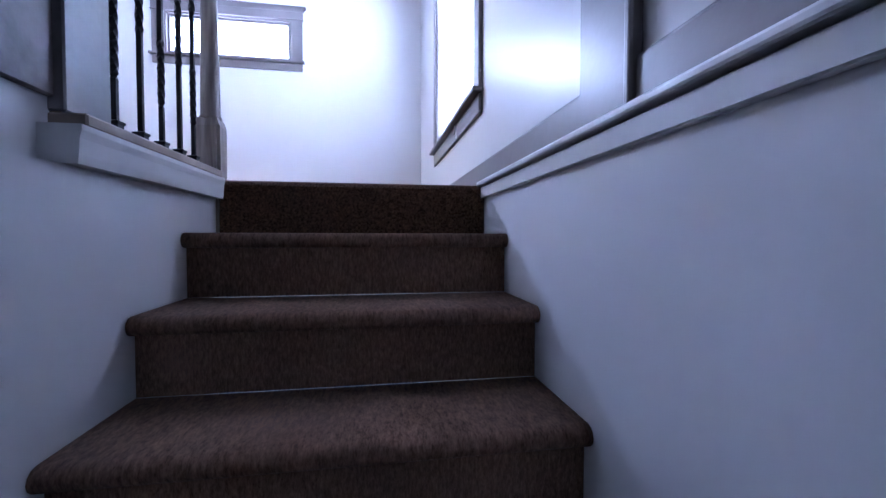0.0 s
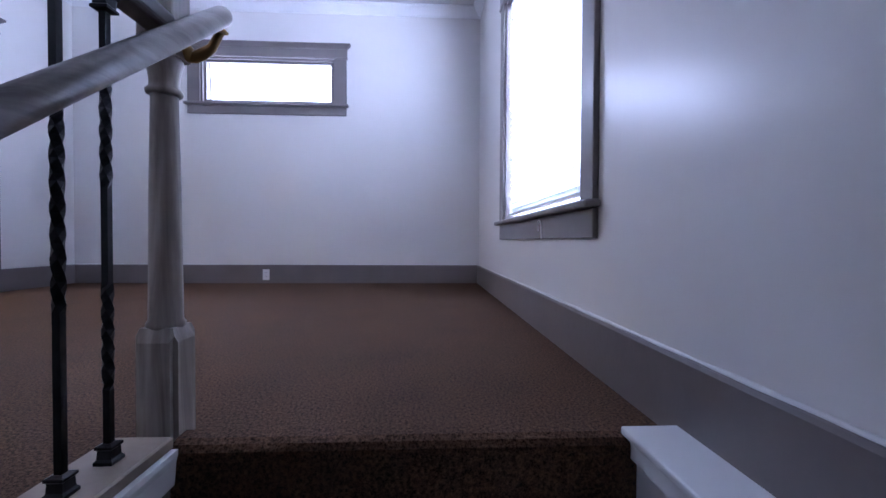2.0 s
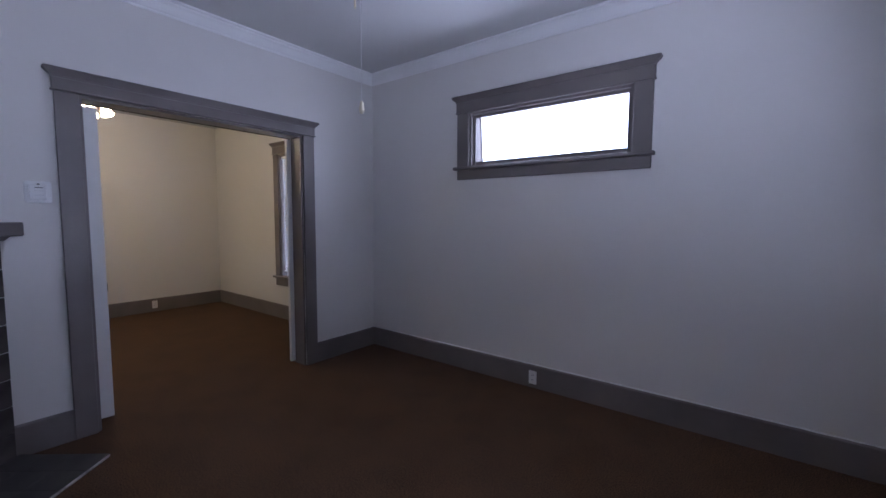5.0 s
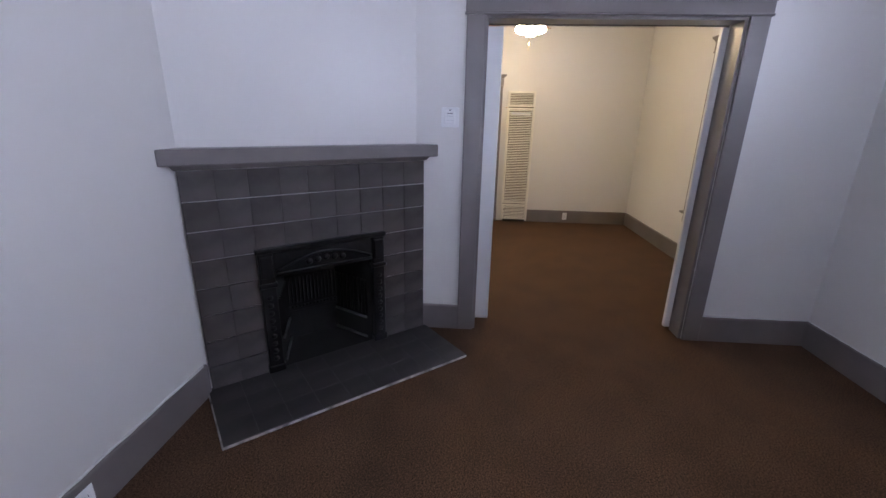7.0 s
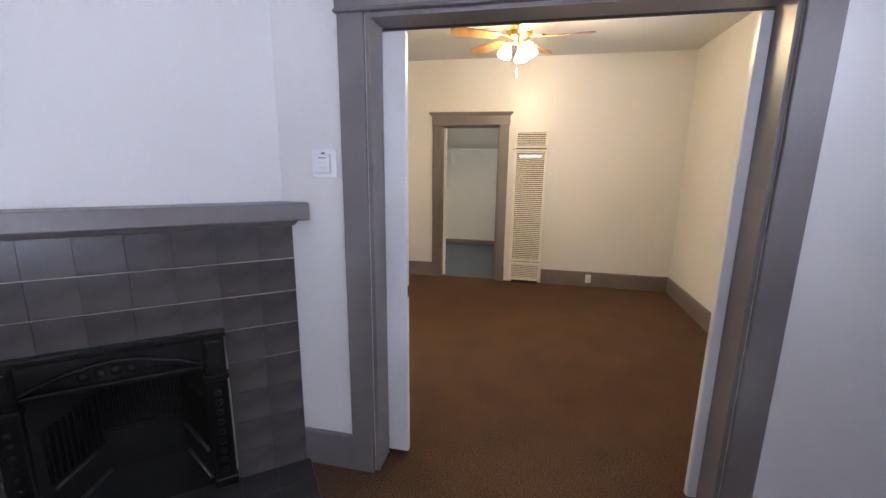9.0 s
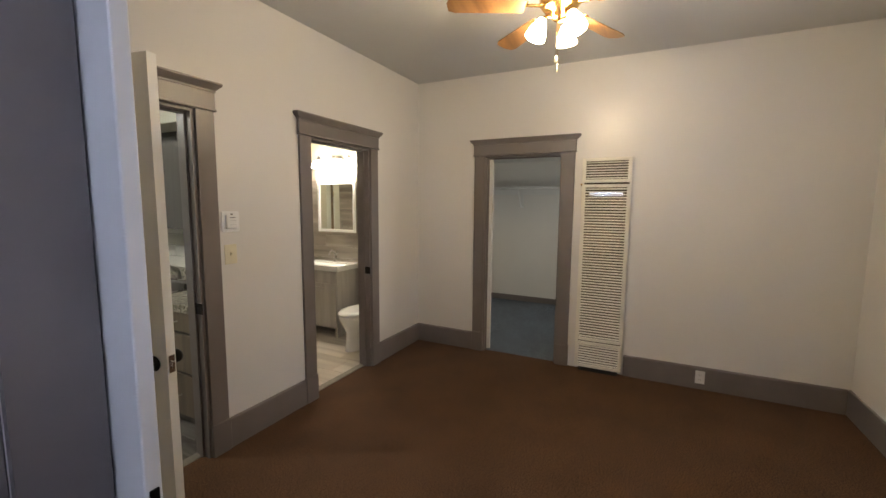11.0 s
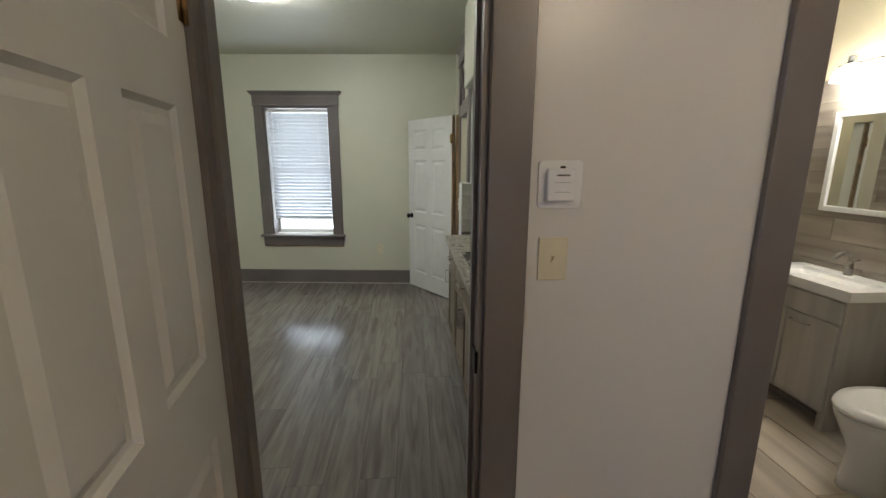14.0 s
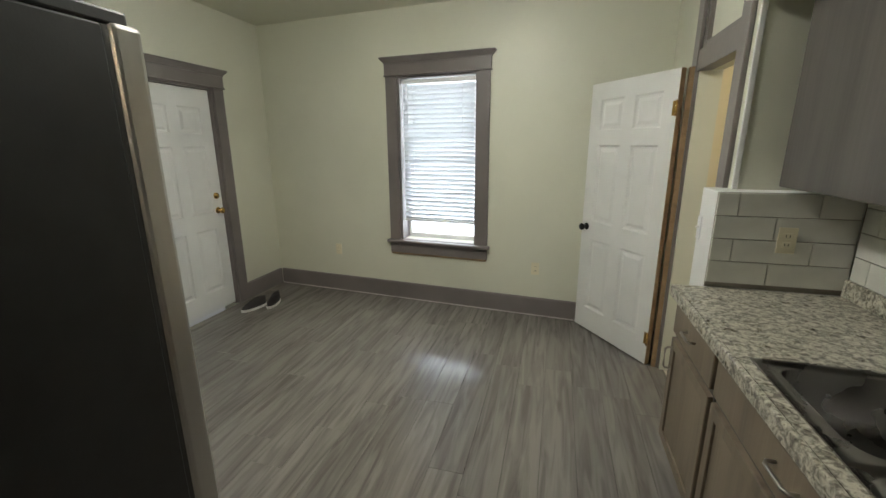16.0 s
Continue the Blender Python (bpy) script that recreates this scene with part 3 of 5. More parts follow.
def knob(root, m, u, z, v, side, material, name="knob"):
    """A turned knob with its rose, on the face at v, pointing to side (+1 or -1)."""
    prof = [(0.028, 0), (0.031, 0.004), (0.028, 0.009), (0.013, 0.013), (0.011, 0.03), (0.014, 0.034), (0.026, 0.042), (0.029, 0.052), (0.025, 0.062), (0.012, 0.067), (0.003, 0.068)]
    b = bmesh.new()
    lathe(b, prof, m @ Matrix.Translation((u, v, z)) @ pose(0, 0, 0, -90 * side, 0, 0), 18)
    return wpart(name, b, material, root)


def hinge(root, m, u, z, v, material):
    b = bmesh.new()
    box(b, (u - 0.003, v - 0.028, z), (u + 0.032, v + 0.001, z + 0.09), m)
    tube(b, [(u, v + 0.006, z - 0.004), (u, v + 0.006, z + 0.094)], 0.006, m, 8)
    return wpart("hinge", b, material, root)


def doorway(name, label, m, u0, u1, z1, depth, other=None, plinth=True, sill=None):
    root = tagged(new(name), label, "doorway", kind="structure")
    casing(root, m, u0, u1, 0, z1, plinth=plinth)
    jamb(root, m, u0, u1, 0, z1, depth)
    if other is not None:
        a, c = sorted(other[1:])
        casing(root, other[0], a, c, 0, z1)
    b = bmesh.new()
    for a, c in ((u0 + 0.018, u0 + 0.030), (u1 - 0.030, u1 - 0.018)):
        box(b, (a, -depth * 0.62, 0), (c, -depth * 0.34, z1 - 0.018), m)
    box(b, (u0 + 0.03, -depth * 0.62, z1 - 0.03), (u1 - 0.03, -depth * 0.34, z1 - 0.018), m)
    wpart("door_stop", b, TRIM, root)
    if sill:
        b = bmesh.new()
        soft_box(b, (u0 + 0.019, -depth + 0.002, -0.006), (u1 - 0.019, -depth * 0.5, 0.004), m, 0.002)
        wpart("threshold", b, sill, root, "thin floor transition strip")
    return root


kd = doorway("door_2", "taupe cased kitchen doorway with old paint", FR2S, -1.258, -0.515, 2.15, 0.13, (FKN, 0.515, 1.258), sill=SUBGROUT)
bd = doorway("door_3", "taupe cased bathroom doorway", FR2S, -2.932, -2.168, 2.12, 0.13, sill=SUBGROUT)
cd = doorway("door_4", "taupe cased closet doorway", FR2W, 2.25, 3.05, 2.11, 0.12)
# strike plates on the jambs
for root, m, u in ((kd, FR2S, -1.24), (bd, FR2S, -2.914)):
    b = bmesh.new()
    soft_box(b, (u - 0.004, -0.045, 0.93), (u + 0.006, 0.012, 1.0), m, 0.002)
    wpart("strike_plate", b, BLACKMETAL, root, "dark strike plate")
# edge of the closet's pocket door
b = bmesh.new()
soft_box(b, (2.985, -0.085, 0.015), (3.035, -0.05, 2.08), FR2W, 0.003)
tagged(solid("pocket_door", b, WHITE), "edge of a white closet door in its jamb", "door", "pocket doors")

# open kitchen door, hinged beside the corner
KDM = pose(-0.515, -3.862, 0.006, 0, 0, 98.5)
kdoor = tagged(new("kitchen_door"), "white six-panel door standing open with black knobs", "door")
six_panel(kdoor, KDM, 0.785, 2.13, rows=((0.22, 0.83), (1.05, 1.66), (1.80, 2.015)))
for side, v in ((1, 0.0), (-1, -0.036)):
    knob(kdoor, KDM, 0.722, 0.985, v, side, BLACKMETAL)
b = bmesh.new()
soft_box(b, (0.7845, -0.031, 0.95), (0.7875, -0.005, 1.02), KDM, 0.001)
soft_box(b, (0.785, -0.024, 0.972), (0.796, -0.012, 0.997), KDM, 0.002)
wpart("latch", b, CHROME, kdoor, "bright latch plate")
for z in (0.2, 1.86):
    hinge(kdoor, KDM, 0.0, z, 0.0, OLDBRASS)

# exterior door and transomed doorway in the kitchen
ed = doorway("door_5", "taupe cased doorway of the back door", FKE, -7.51, -6.66, 2.09, 0.16, plinth=False)
EDM = Matrix.Translation((2.352, -7.488, 0.012)) @ pose(0, 0, 0, 0, 0, 90)
exdoor = tagged(new("back_door"), "white six-panel back door, closed, with brass locks", "door")
six_panel(exdoor, EDM, 0.806, 2.055, 0.04)
knob(exdoor, EDM, 0.065, 0.965, 0.0, 1, BRASS)
b = bmesh.new()
lathe(b, [(0.030, 0), (0.030, 0.008), (0.022, 0.012), (0.018, 0.022), (0.004, 0.024)], EDM @ Matrix.Translation((0.065, 0, 1.105)) @ pose(0, 0, 0, -90), 18)
wpart("deadbolt", b, BRASS, exdoor, "round brass deadbolt")

td = tagged(new("door_6"), "taupe cased doorway with a transom light above", "doorway", kind="structure")
casing(td, FKW, 6.585, 7.20, 0, 2.50, w=0.10, head=0.12)
jamb(td, FKW, 6.585, 7.20, 0, 2.02, 0.12, CREAM)
b = bmesh.new()
soft_box(b, (6.585, -0.06, 2.0), (7.20, 0.02, 2.12), FKW, 0.003)
for lo, hi in (((6.585, -0.05, 2.12), (6.635, 0.0, 2.5)), ((7.15, -0.05, 2.12), (7.2, 0.0, 2.5)), ((6.635, -0.05, 2.45), (7.15, 0.0, 2.5)), ((6.635, -0.05, 2.12), (7.15, 0.0, 2.16))):
    soft_box(b, lo, hi, FKW, 0.003)
wpart("transom_frame", b, TRIM, td)
b = bmesh.new()
box(b, (6.635, -0.03, 2.16), (7.15, -0.024, 2.45), FKW)
wpart("transom_panel", b, CREAM, td, "painted-over transom panel")
b = bmesh.new()
soft_box(b, (7.206, 0.025, 0.0), (7.232, 0.055, 2.03), FKW, 0.002)
wpart("hinge_post", b, RAWWOOD, td, "bare wood hinge strip")

TDM = pose(-1.475, -7.205, 0.008, 0, 0, -54.5)
tdoor = tagged(new("bathroom_door"), "white six-panel door standing open into the kitchen", "door")
six_panel(tdoor, TDM, 0.80, 2.02)
for side, v in ((1, 0.0), (-1, -0.036)):
    knob(tdoor, TDM, 0.74, 0.90, v, side, BLACKMETAL)
for z in (0.16, 1.74):
    hinge(tdoor, TDM, 0.0, z, 0.0, BRASS)
b = bmesh.new()
box(b, (-0.004, -0.036, 0.01), (0.0005, -0.001, 2.02), TDM)
wpart("hinge_edge", b, RAWWOOD, tdoor, "bare wood hinge edge")


# ---- windows ----
def window(name, label, m, u0, u1, z0, z1, depth=0.2, rail=None, apron=0.11, w=0.115, head=0.105, sash=-0.085):
    root = tagged(new(name), label, "window", kind="structure")
    casing(root, m, u0, u1, z0, z1, w=w, head=head)
    b = bmesh.new()
    soft_box(b, (u0 - w - 0.025, 0.0005, z0 - 0.03), (u1 + w + 0.025, 0.062, z0 - 0.002), m, 0.008, 2)
    box(b, (u0 + 0.001, -0.05, z0 - 0.03), (u1 - 0.001, 0.001, z0 + 0.002), m)
    wpart("window_sill", b, TRIM, root)
    b = bmesh.new()
    soft_box(b, (u0 - w, 0.0005, z0 - 0.03 - apron), (u1 + w, 0.022, z0 - 0.031), m, 0.003)
    wpart("apron", b, TRIM, root)
    b = bmesh.new()
    for lo, hi in (((u0, -depth, z0), (u0 + 0.02, 0.003, z1)), ((u1 - 0.02, -depth, z0), (u1, 0.003, z1)), ((u0 + 0.02, -depth, z1 - 0.02), (u1 - 0.02, 0.003, z1))):
        box(b, lo, hi, m)
    wpart("reveal", b, TRIM, root)
    f = 0.045
    b = bmesh.new()
    for lo, hi in (((u0 + 0.02, sash - 0.035, z0), (u0 + f, sash, z1 - 0.02)), ((u1 - f, sash - 0.035, z0), (u1 - 0.02, sash, z1 - 0.02)), ((u0 + f, sash - 0.035, z1 - f), (u1 - f, sash, z1 - 0.02)), ((u0 + f, sash - 0.035, z0), (u1 - f, sash, z0 + f))):
        soft_box(b, lo, hi, m, 0.003)
    if rail:
        soft_box(b, (u0 + f, sash - 0.04, rail), (u1 - f, sash, rail + 0.035), m, 0.003)
    wpart("window_frame", b, WHITE if rail else TRIM, root)
    for a, c in (((z0 + f, rail), (rail + 0.035, z1 - f)) if rail else ((z0 + f, z1 - f),)):
        b = bmesh.new()
        box(b, (u0 + f, sash - 0.021, a), (u1 - f, sash - 0.017, c), m)
        p = wpart("pane", b, GLASS, root)
        p.visible_shadow = False
    return root


def blind(label, m, u0, u1, z0, z1, v, pitch, tilt, sag=0.0, group="blinds"):
    root = tagged(new("window_blind"), label, "blind", group)
    b = bmesh.new()
    soft_box(b, (u0, v - 0.022, z1 - 0.04), (u1, v + 0.022, z1), m, 0.003)
    wpart("head_rail", b, PLASTIC, root)
    L = u1 - u0 - 0.01
    me = bmesh.new()
    arc = [(-0.025, -0.004), (-0.012, 0.001), (0.0, 0.003), (0.012, 0.001), (0.025, -0.004)]
    prism(me, arc + [(a, p - 0.0016) for a, p in arc[::-1]], -L / 2, L / 2)
    slat = solid("slat", me, BLIND)
    data = slat.data
    n = int((z1 - 0.065 - z0 - 0.018) / pitch) + 1
    rnd = random.Random(7)
    for i in range(n):
        ob = slat if i == 0 else new("slat", data)
        ob.matrix_basis = m @ Matrix.Translation(((u0 + u1) / 2, v, z1 - 0.065 - i * pitch)) @ pose(0, 0, 0, tilt + rnd.uniform(-1.2, 1.2), rnd.uniform(-0.12, 0.12) + sag * (i / n) ** 6, 0)
        ob.parent = root
    b = bmesh.new()
    soft_box(b, (u0, v - 0.02, z0), (u1, v + 0.02, z0 + 0.016), m, 0.003)
    wpart("bottom_rail", b, PLASTIC, root)
    for u in (u0 + 0.12, u1 - 0.12):
        b = bmesh.new()
        tube(b, [m @ Vector((u, v + 0.024, z0)), m @ Vector((u, v + 0.024, z1 - 0.03))], 0.0012, seg=5)
        wpart("ladder_cord", b, PLASTIC, root)
    b = bmesh.new()
    tube(b, [m @ Vector((u1 - 0.06, v + 0.03, z1 - 0.8)), m @ Vector((u1 - 0.06, v + 0.03, z1 - 0.03))], 0.004, seg=6)
    wpart("tilt_wand", b, PLASTIC, root)
    return root


window("window_1", "high wide single-pane window in a taupe frame", FN, -2.74, -1.32, 1.94, 2.43, w=0.13, head=0.10, apron=0.09, sash=-0.03)
window("window_2", "tall window with taupe casing and closed blind", FE, -3.015, -1.47, 0.62, 2.25, rail=1.4)
window("window_3", "tall kitchen sash window with taupe casing", FKS, -0.06, 0.73, 0.64, 2.20, rail=1.42, head=0.11, sash=-0.15)
blind("white slatted blind, nearly closed, glowing with daylight", FE, -2.985, -1.50, 0.66, 2.22, -0.045, 0.046, 60)
window("window_4", "tall window with taupe casing in the next room", FN, 1.08, 1.93, 0.62, 2.34, rail=1.48)
blind("white slatted blind, closed, glowing with daylight", FN, 1.11, 1.90, 0.68, 2.31, -0.045, 0.042, 58)
blind("white slatted blind lowered just short of the sill", FKS, -0.03, 0.70, 0.83, 2.17, -0.045, 0.043, 56)
# Unseen window, added as the opening for the closet's lamp.
window("window_5", "unseen closet window added to light the closet", F(0, -1.72, 180), 4.5, 5.4, 0.8, 2.0, depth=0.1)
# wire hook on the apron below the blind
b = bmesh.new()
tube(b, [(4.302, -2.52, 0.48), (4.30, -2.52, 0.55), (4.298, -2.505, 0.572), (4.298, -2.48, 0.572), (4.30, -2.465, 0.55), (4.302, -2.465, 0.52)], 0.004, seg=6)
tagged(solid("cord_hook", b, PLASTIC), "small white wire hook on the window apron", "hook")

# ---- stairs ----
stairs = tagged(new("staircase"), "carpeted brown staircase with rounded nosings", "stairs")
RISE = 0.208
noses = [-3.992 - 0.29 * k for k in range(11)]


def tread(y_nose, y_back, z):
    """A carpeted tread with a rolled nose; profile of (y, z) drawn across the stairs."""
    r = 0.024
    pts = [(y_back, z)]
    for i in range(7):
        a = radians(90 + 30 * i)
        pts.append((y_nose + r + r * math.cos(a), z - r + r * math.sin(a)))
    pts += [(y_nose + 0.04, z - 2 * r), (y_back, z - 0.055)]
    b = prism(bmesh.new(), pts, 3.128, 4.175)
    for f in b.faces:
        f.smooth = len(f.verts) == 4
    return b


b = bmesh.new()
box(b, (3.128, -3.668, -RISE), (4.175, -3.646, -0.03))
wpart("riser", b, CARPET, stairs)
back = -3.641
for k, y in enumerate(noses):
    z = -RISE * (k + 1)
    o = wpart("tread", tread(y, back, z), BRIGHTSTAIRCARPET, stairs)
    b = bmesh.new()
    box(b, (3.128, y + 0.040, z - RISE + 0.0005), (4.175, y + 0.062, z - 0.048))
    wpart("riser", b, BRIGHTSTAIRCARPET, stairs)
    back = y + 0.039
b = bmesh.new()
prism(b, [(-3.6, 0.0), (-3.640, -0.001), (-3.658, -0.008), (-3.668, -0.022), (-3.669, -0.045), (-3.6, -0.045)], 3.125, 4.175)
wpart("top_edge", b, CARPET, stairs)

# ledge on the half wall
ledge = tagged(new("ledge"), "white painted ledge cap with a stepped moulding", "ledge", kind="structure")
b = bmesh.new()
soft_box(b, (4.146, -8.3, -0.006), (4.297, -3.645, 0.014), r=0.006, seg=2)
wpart("cap", b, WHITE, ledge)
b = bmesh.new()
soft_box(b, (4.160, -8.3, -0.056), (4.178, -3.655, -0.0105), r=0.003)
wpart("fascia", b, WHITE, ledge)
# flat pilaster board of the old opening on the east wall
b = bmesh.new()
soft_box(b, (-4.493, 0.0005, 0.03), (-4.273, 0.026, 2.46), FE, 0.004)
soft_box(b, (-4.516, 0.0005, 0.03), (-4.49, 0.036, 2.46), FE, 0.008, 2)
structure("pilaster", b, TRIM, "flat taupe painted board on the wall", "trim")

# boxed end post and landing edge of the balustrade
edge = tagged(new("landing_edge"), "white moulded landing edge under the balusters", "stair trim", kind="structure")
b = bmesh.new()
soft_box(b, (3.02, -4.43, 0.001), (3.150, -3.69, 0.028), r=0.004)
wpart("cap", b, mat("worn_tan_board", (0.33, 0.26, 0.2), 0.5, 0.12, 8, 0.2, 30), edge, "worn tan shoe board")
b = bmesh.new()
prism(b, [(3.143, -0.078), (3.150, -0.078), (3.152, -0.06), (3.154, -0.028), (3.158, -0.012), (3.158, -0.0005), (3.03, -0.0005), (3.03, -0.078)], -4.46, -3.69, Matrix(((0, 1, 0, 0), (1, 0, 0, 0), (0, 0, 1, 0), (0, 0, 0, 1))))
wpart("moulding", b, WHITE, edge)
post = tagged(new("end_post"), "scuffed taupe boxed post at the balustrade's end", "post", kind="structure")
b = bmesh.new()
soft_box(b, (2.955, -4.43, 0.030), (3.112, -4.283, 2.46), r=0.004)
wpart("post_face", b, mat("scuffed_grey_paint", (0.20, 0.19, 0.19), 0.33, 0.1, 3, 0.35, 14), post)
# Scratched taupe paint; the board's shade is put into its darker colour.
b = bmesh.new()
soft_box(b, (3.079, -4.80, 0.055), (3.096, -4.432, 2.46), r=0.004)
wpart("casing_board", b, mat("scratched_shaded_trim", (0.15, 0.13, 0.125), 0.4, 0.3, 9, 0.5, 18), post, "scratched taupe board, darkened for its shade")
b = bmesh.new()
box(b, (3.02, -4.425, 0.0285), (3.10, -4.29, 0.0305))
wpart("raw_edge", b, RAWWOOD, post, "bare wood under the post")

# newel
NX, NY = 3.060, -3.585
newel = thing("newel_post", "grey-stained turned newel post with a square base", "newel post", (NX, NY, 0))
b = bmesh.new()
s = 0.047
loft(b, [[(x * s, y * s, -0.33) for x, y in ((-1, -1), (1, -1), (1, 1), (-1, 1))], [(x * s, y * s, 0.20) for x, y in ((-1, -1), (1, -1), (1, 1), (-1, 1))],
         [(x * 0.037, y * 0.037, 0.232) for x, y in ((-1, -1), (1, -1), (1, 1), (-1, 1))]], Matrix.Translation((NX, NY, 0)), True)
for f in b.faces:
    f.smooth = False
bmesh.ops.bevel(b, geom=[e for e in b.edges if abs(e.verts[0].co.z - e.verts[1].co.z) > 0.1], offset=0.012, segments=2, affect="EDGES")
wpart("base_block", b, NEWELWOOD, newel)
b = bmesh.new()
lathe(b, [(0.037, 0.225), (0.041, 0.232), (0.041, 0.24), (0.036, 0.248), (0.0355, 0.30), (0.033, 0.55), (0.0285, 0.765), (0.029, 0.772)], Matrix.Translation((NX, NY, 0)), 28)
wpart("shaft", b, NEWELWOOD, newel)
b = bmesh.new()
lathe(b, [(0.032, 0.770), (0.038, 0.774), (0.039, 0.782), (0.032, 0.789), (0.031, 0.80), (0.033, 0.82), (0.037, 0.838), (0.040, 0.846), (0.040, 0.852), (0.035, 0.86)], Matrix.Translation((NX, NY, 0)), 28)
wpart("collar", b, NEWELWOOD, newel)
b = bmesh.new()
soft_box(b, (NX - 0.04, NY - 0.04, 0.858), (NX + 0.04, NY + 0.04, 1.03), r=0.006, seg=2)
wpart("head_block", b, NEWELWOOD, newel)
b = bmesh.new()
lathe(b, [(0.040, 1.028), (0.054, 1.034), (0.057, 1.046), (0.052, 1.058), (0.044, 1.064), (0.047, 1.072), (0.058, 1.082), (0.061, 1.096), (0.055, 1.112), (0.036, 1.125), (0.008, 1.131)], Matrix.Translation((NX, NY, 0)), 28)
wpart("finial", b, NEWELWOOD, newel)

# level guard rail and balusters
b = bmesh.new()
soft_box(b, (3.07, -4.283, 0.90), (3.13, -3.632, 0.945), r=0.012, seg=3)
tagged(solid("guard_rail", b, mat("dark_rail", (0.06, 0.052, 0.05), 0.4, 0.1, 8)), "dark level guard rail above the balusters", "rail")


def twisted_bar(z0, z1, twists, half):
    """A square bar with a twisted stretch."""
    b = bmesh.new()
    rings = []
    n = 70
    for i in range(n + 1):
        z = z0 + (z1 - z0) * i / n
        a = 0.0
        for c, d, turns in twists:
            a += 2 * math.pi * turns * min(1, max(0, (z - c) / (d - c)))
        tw = any(c < z < d for c, d, _ in twists)
        k = half * (1.18 if tw else 1.0)
        rings.append([(k * (math.cos(a) * x - math.sin(a) * y), k * (math.sin(a) * x + math.cos(a) * y), z) for x, y in ((-1, -1), (1, -1), (1, 1), (-1, 1))])
    loft(b, rings, cap0=True)
    for f in b.faces:
        f.smooth = False
    return b


bar_mesh = {}
for i, y in enumerate((-3.79, -3.893, -4.007, -4.118, -4.232)):
    bal = thing("baluster", "black twisted wrought iron baluster with a square shoe", "baluster", (3.09, y, 0.028), "balusters of the guard rail")
    tw = ((0.16, 0.36, 3.0),) if i % 2 == 0 else ((0.30, 0.62, 4.5),)
    if i % 2 == 0:
        tw = ((0.14, 0.33, 2.5), (0.52, 0.70, 2.5))
    b = twisted_bar(0.0, 0.874, tw, 0.0062)
    part("bar", b, IRON, bal)
    for z, flip in ((0.0, 1), (0.874, -1)):
        b = bmesh.new()
        sq = lambda h, q: [(x * h, yy * h, z + flip * q) for x, yy in ((-1, -1), (1, -1), (1, 1), (-1, 1))]
        loft(b, [sq(0.017, 0), sq(0.017, 0.006), sq(0.0135, 0.010), sq(0.0125, 0.026), sq(0.0155, 0.029), sq(0.0155, 0.034), sq(0.008, 0.037)], cap0=True)
        for f in b.faces:
            f.smooth = False
        part("shoe", b, IRON, bal)

# sloping hand rail with its bracket
hr = tagged(new("handrail"), "grey-stained round handrail running down the stairs", "handrail")
b = bmesh.new()
p0, p1 = Vector((3.168, -3.565, 0.985)), Vector((3.168, -6.6, 0.985 - 3.035 * 0.745))
d = (p1 - p0).normalized()
tube(b, [p0 - d * 0.012, p0 - d * 0.006, p0 + d * 0.006, p0 + d * 0.02, p1], [0.012, 0.018, 0.0225, 0.024, 0.024], seg=20)
wpart("rail", b, RAILWOOD, hr)
b = bmesh.new()
tube(b, [(NX + 0.036, -3.59, 0.872), (NX + 0.05, -3.588, 0.872), (NX + 0.066, -3.584, 0.882), (NX + 0.084, -3.575, 0.902), (3.163, -3.575, 0.938)], [0.010, 0.011, 0.011, 0.009, 0.008], seg=10, flat=1.3)
lathe(b, [(0.020, 0), (0.022, 0.004), (0.018, 0.010), (0.010, 0.014)], Matrix.Translation((NX + 0.034, -3.59, 0.88)) @ pose(0, 0, 0, 0, 90, 0), 16)
soft_box(b, (3.155, -3.61, 0.936), (3.181, -3.565, 0.944), I4, 0.003)
wpart("bracket", b, OLDBRASS, hr, "tarnished brass rail bracket")

# the flight and its rails stand a little nearer the window wall than drawn
for ob in scene.objects:
    if ob.parent is None and ob.name.split(".")[0] in ("staircase", "ledge", "landing_edge", "newel_post", "guard_rail", "baluster", "handrail", "end_post", "wall_stair_left", "wall_stair_right"):
        ob.location += Vector((0.03, 0.025, 0.02))
newel.location += Vector((0.012, 0.0, 0.012))
hr.location += Vector((0.022, 0.02, 0.01))

# ---- fireplace across the corner ----
WORNIRON = mat("worn_iron", (0.09, 0.09, 0.088), 0.5, 0.3, 12, 0.3, 40, metal=0.4)
A, B = Vector((0.02, -2.925, 0)), Vector((0.965, -4.085, 0))
along = (B - A).normalized()
FP = Matrix.Translation(A) @ pose(0, 0, 0, 0, 0, math.degrees(math.atan2(along.y, along.x)))
FL = (B - A).length
COLS, ROWS = 9, 8
TW, TH = FL / COLS, 1.315 / ROWS
IL, IR, IT = 2 * TW + 0.008, 7 * TW + 0.004, 0.848
fp = tagged(new("fireplace"), "corner fireplace with grey-painted square tiles and wooden mantel", "fireplace")
b = bmesh.new()
slab_with_holes(b, 0.0, FL, 0.0, 1.318, -0.12, -0.006, [(IL + 0.04, IR - 0.04, 0.0, IT - 0.03)], FP)
wpart("backing", b, GROUT, fp, "pale grout behind the tiles")
b = bmesh.new()
slab_with_holes(b, 0.02, FL - 0.02, 1.42, 3.05, -0.12, -0.05, [], FP)
structure("wall_chimney_breast", b, PAINT, "off-white painted chimney breast above the mantel", "wall")
b = bmesh.new()
soft_box(b, (-0.075, -0.16, 1.345), (FL + 0.075, 0.075, 1.428), FP, 0.008, 2)
wpart("mantel_shelf", b, TRIM, fp, "taupe painted mantel shelf")
b = bmesh.new()
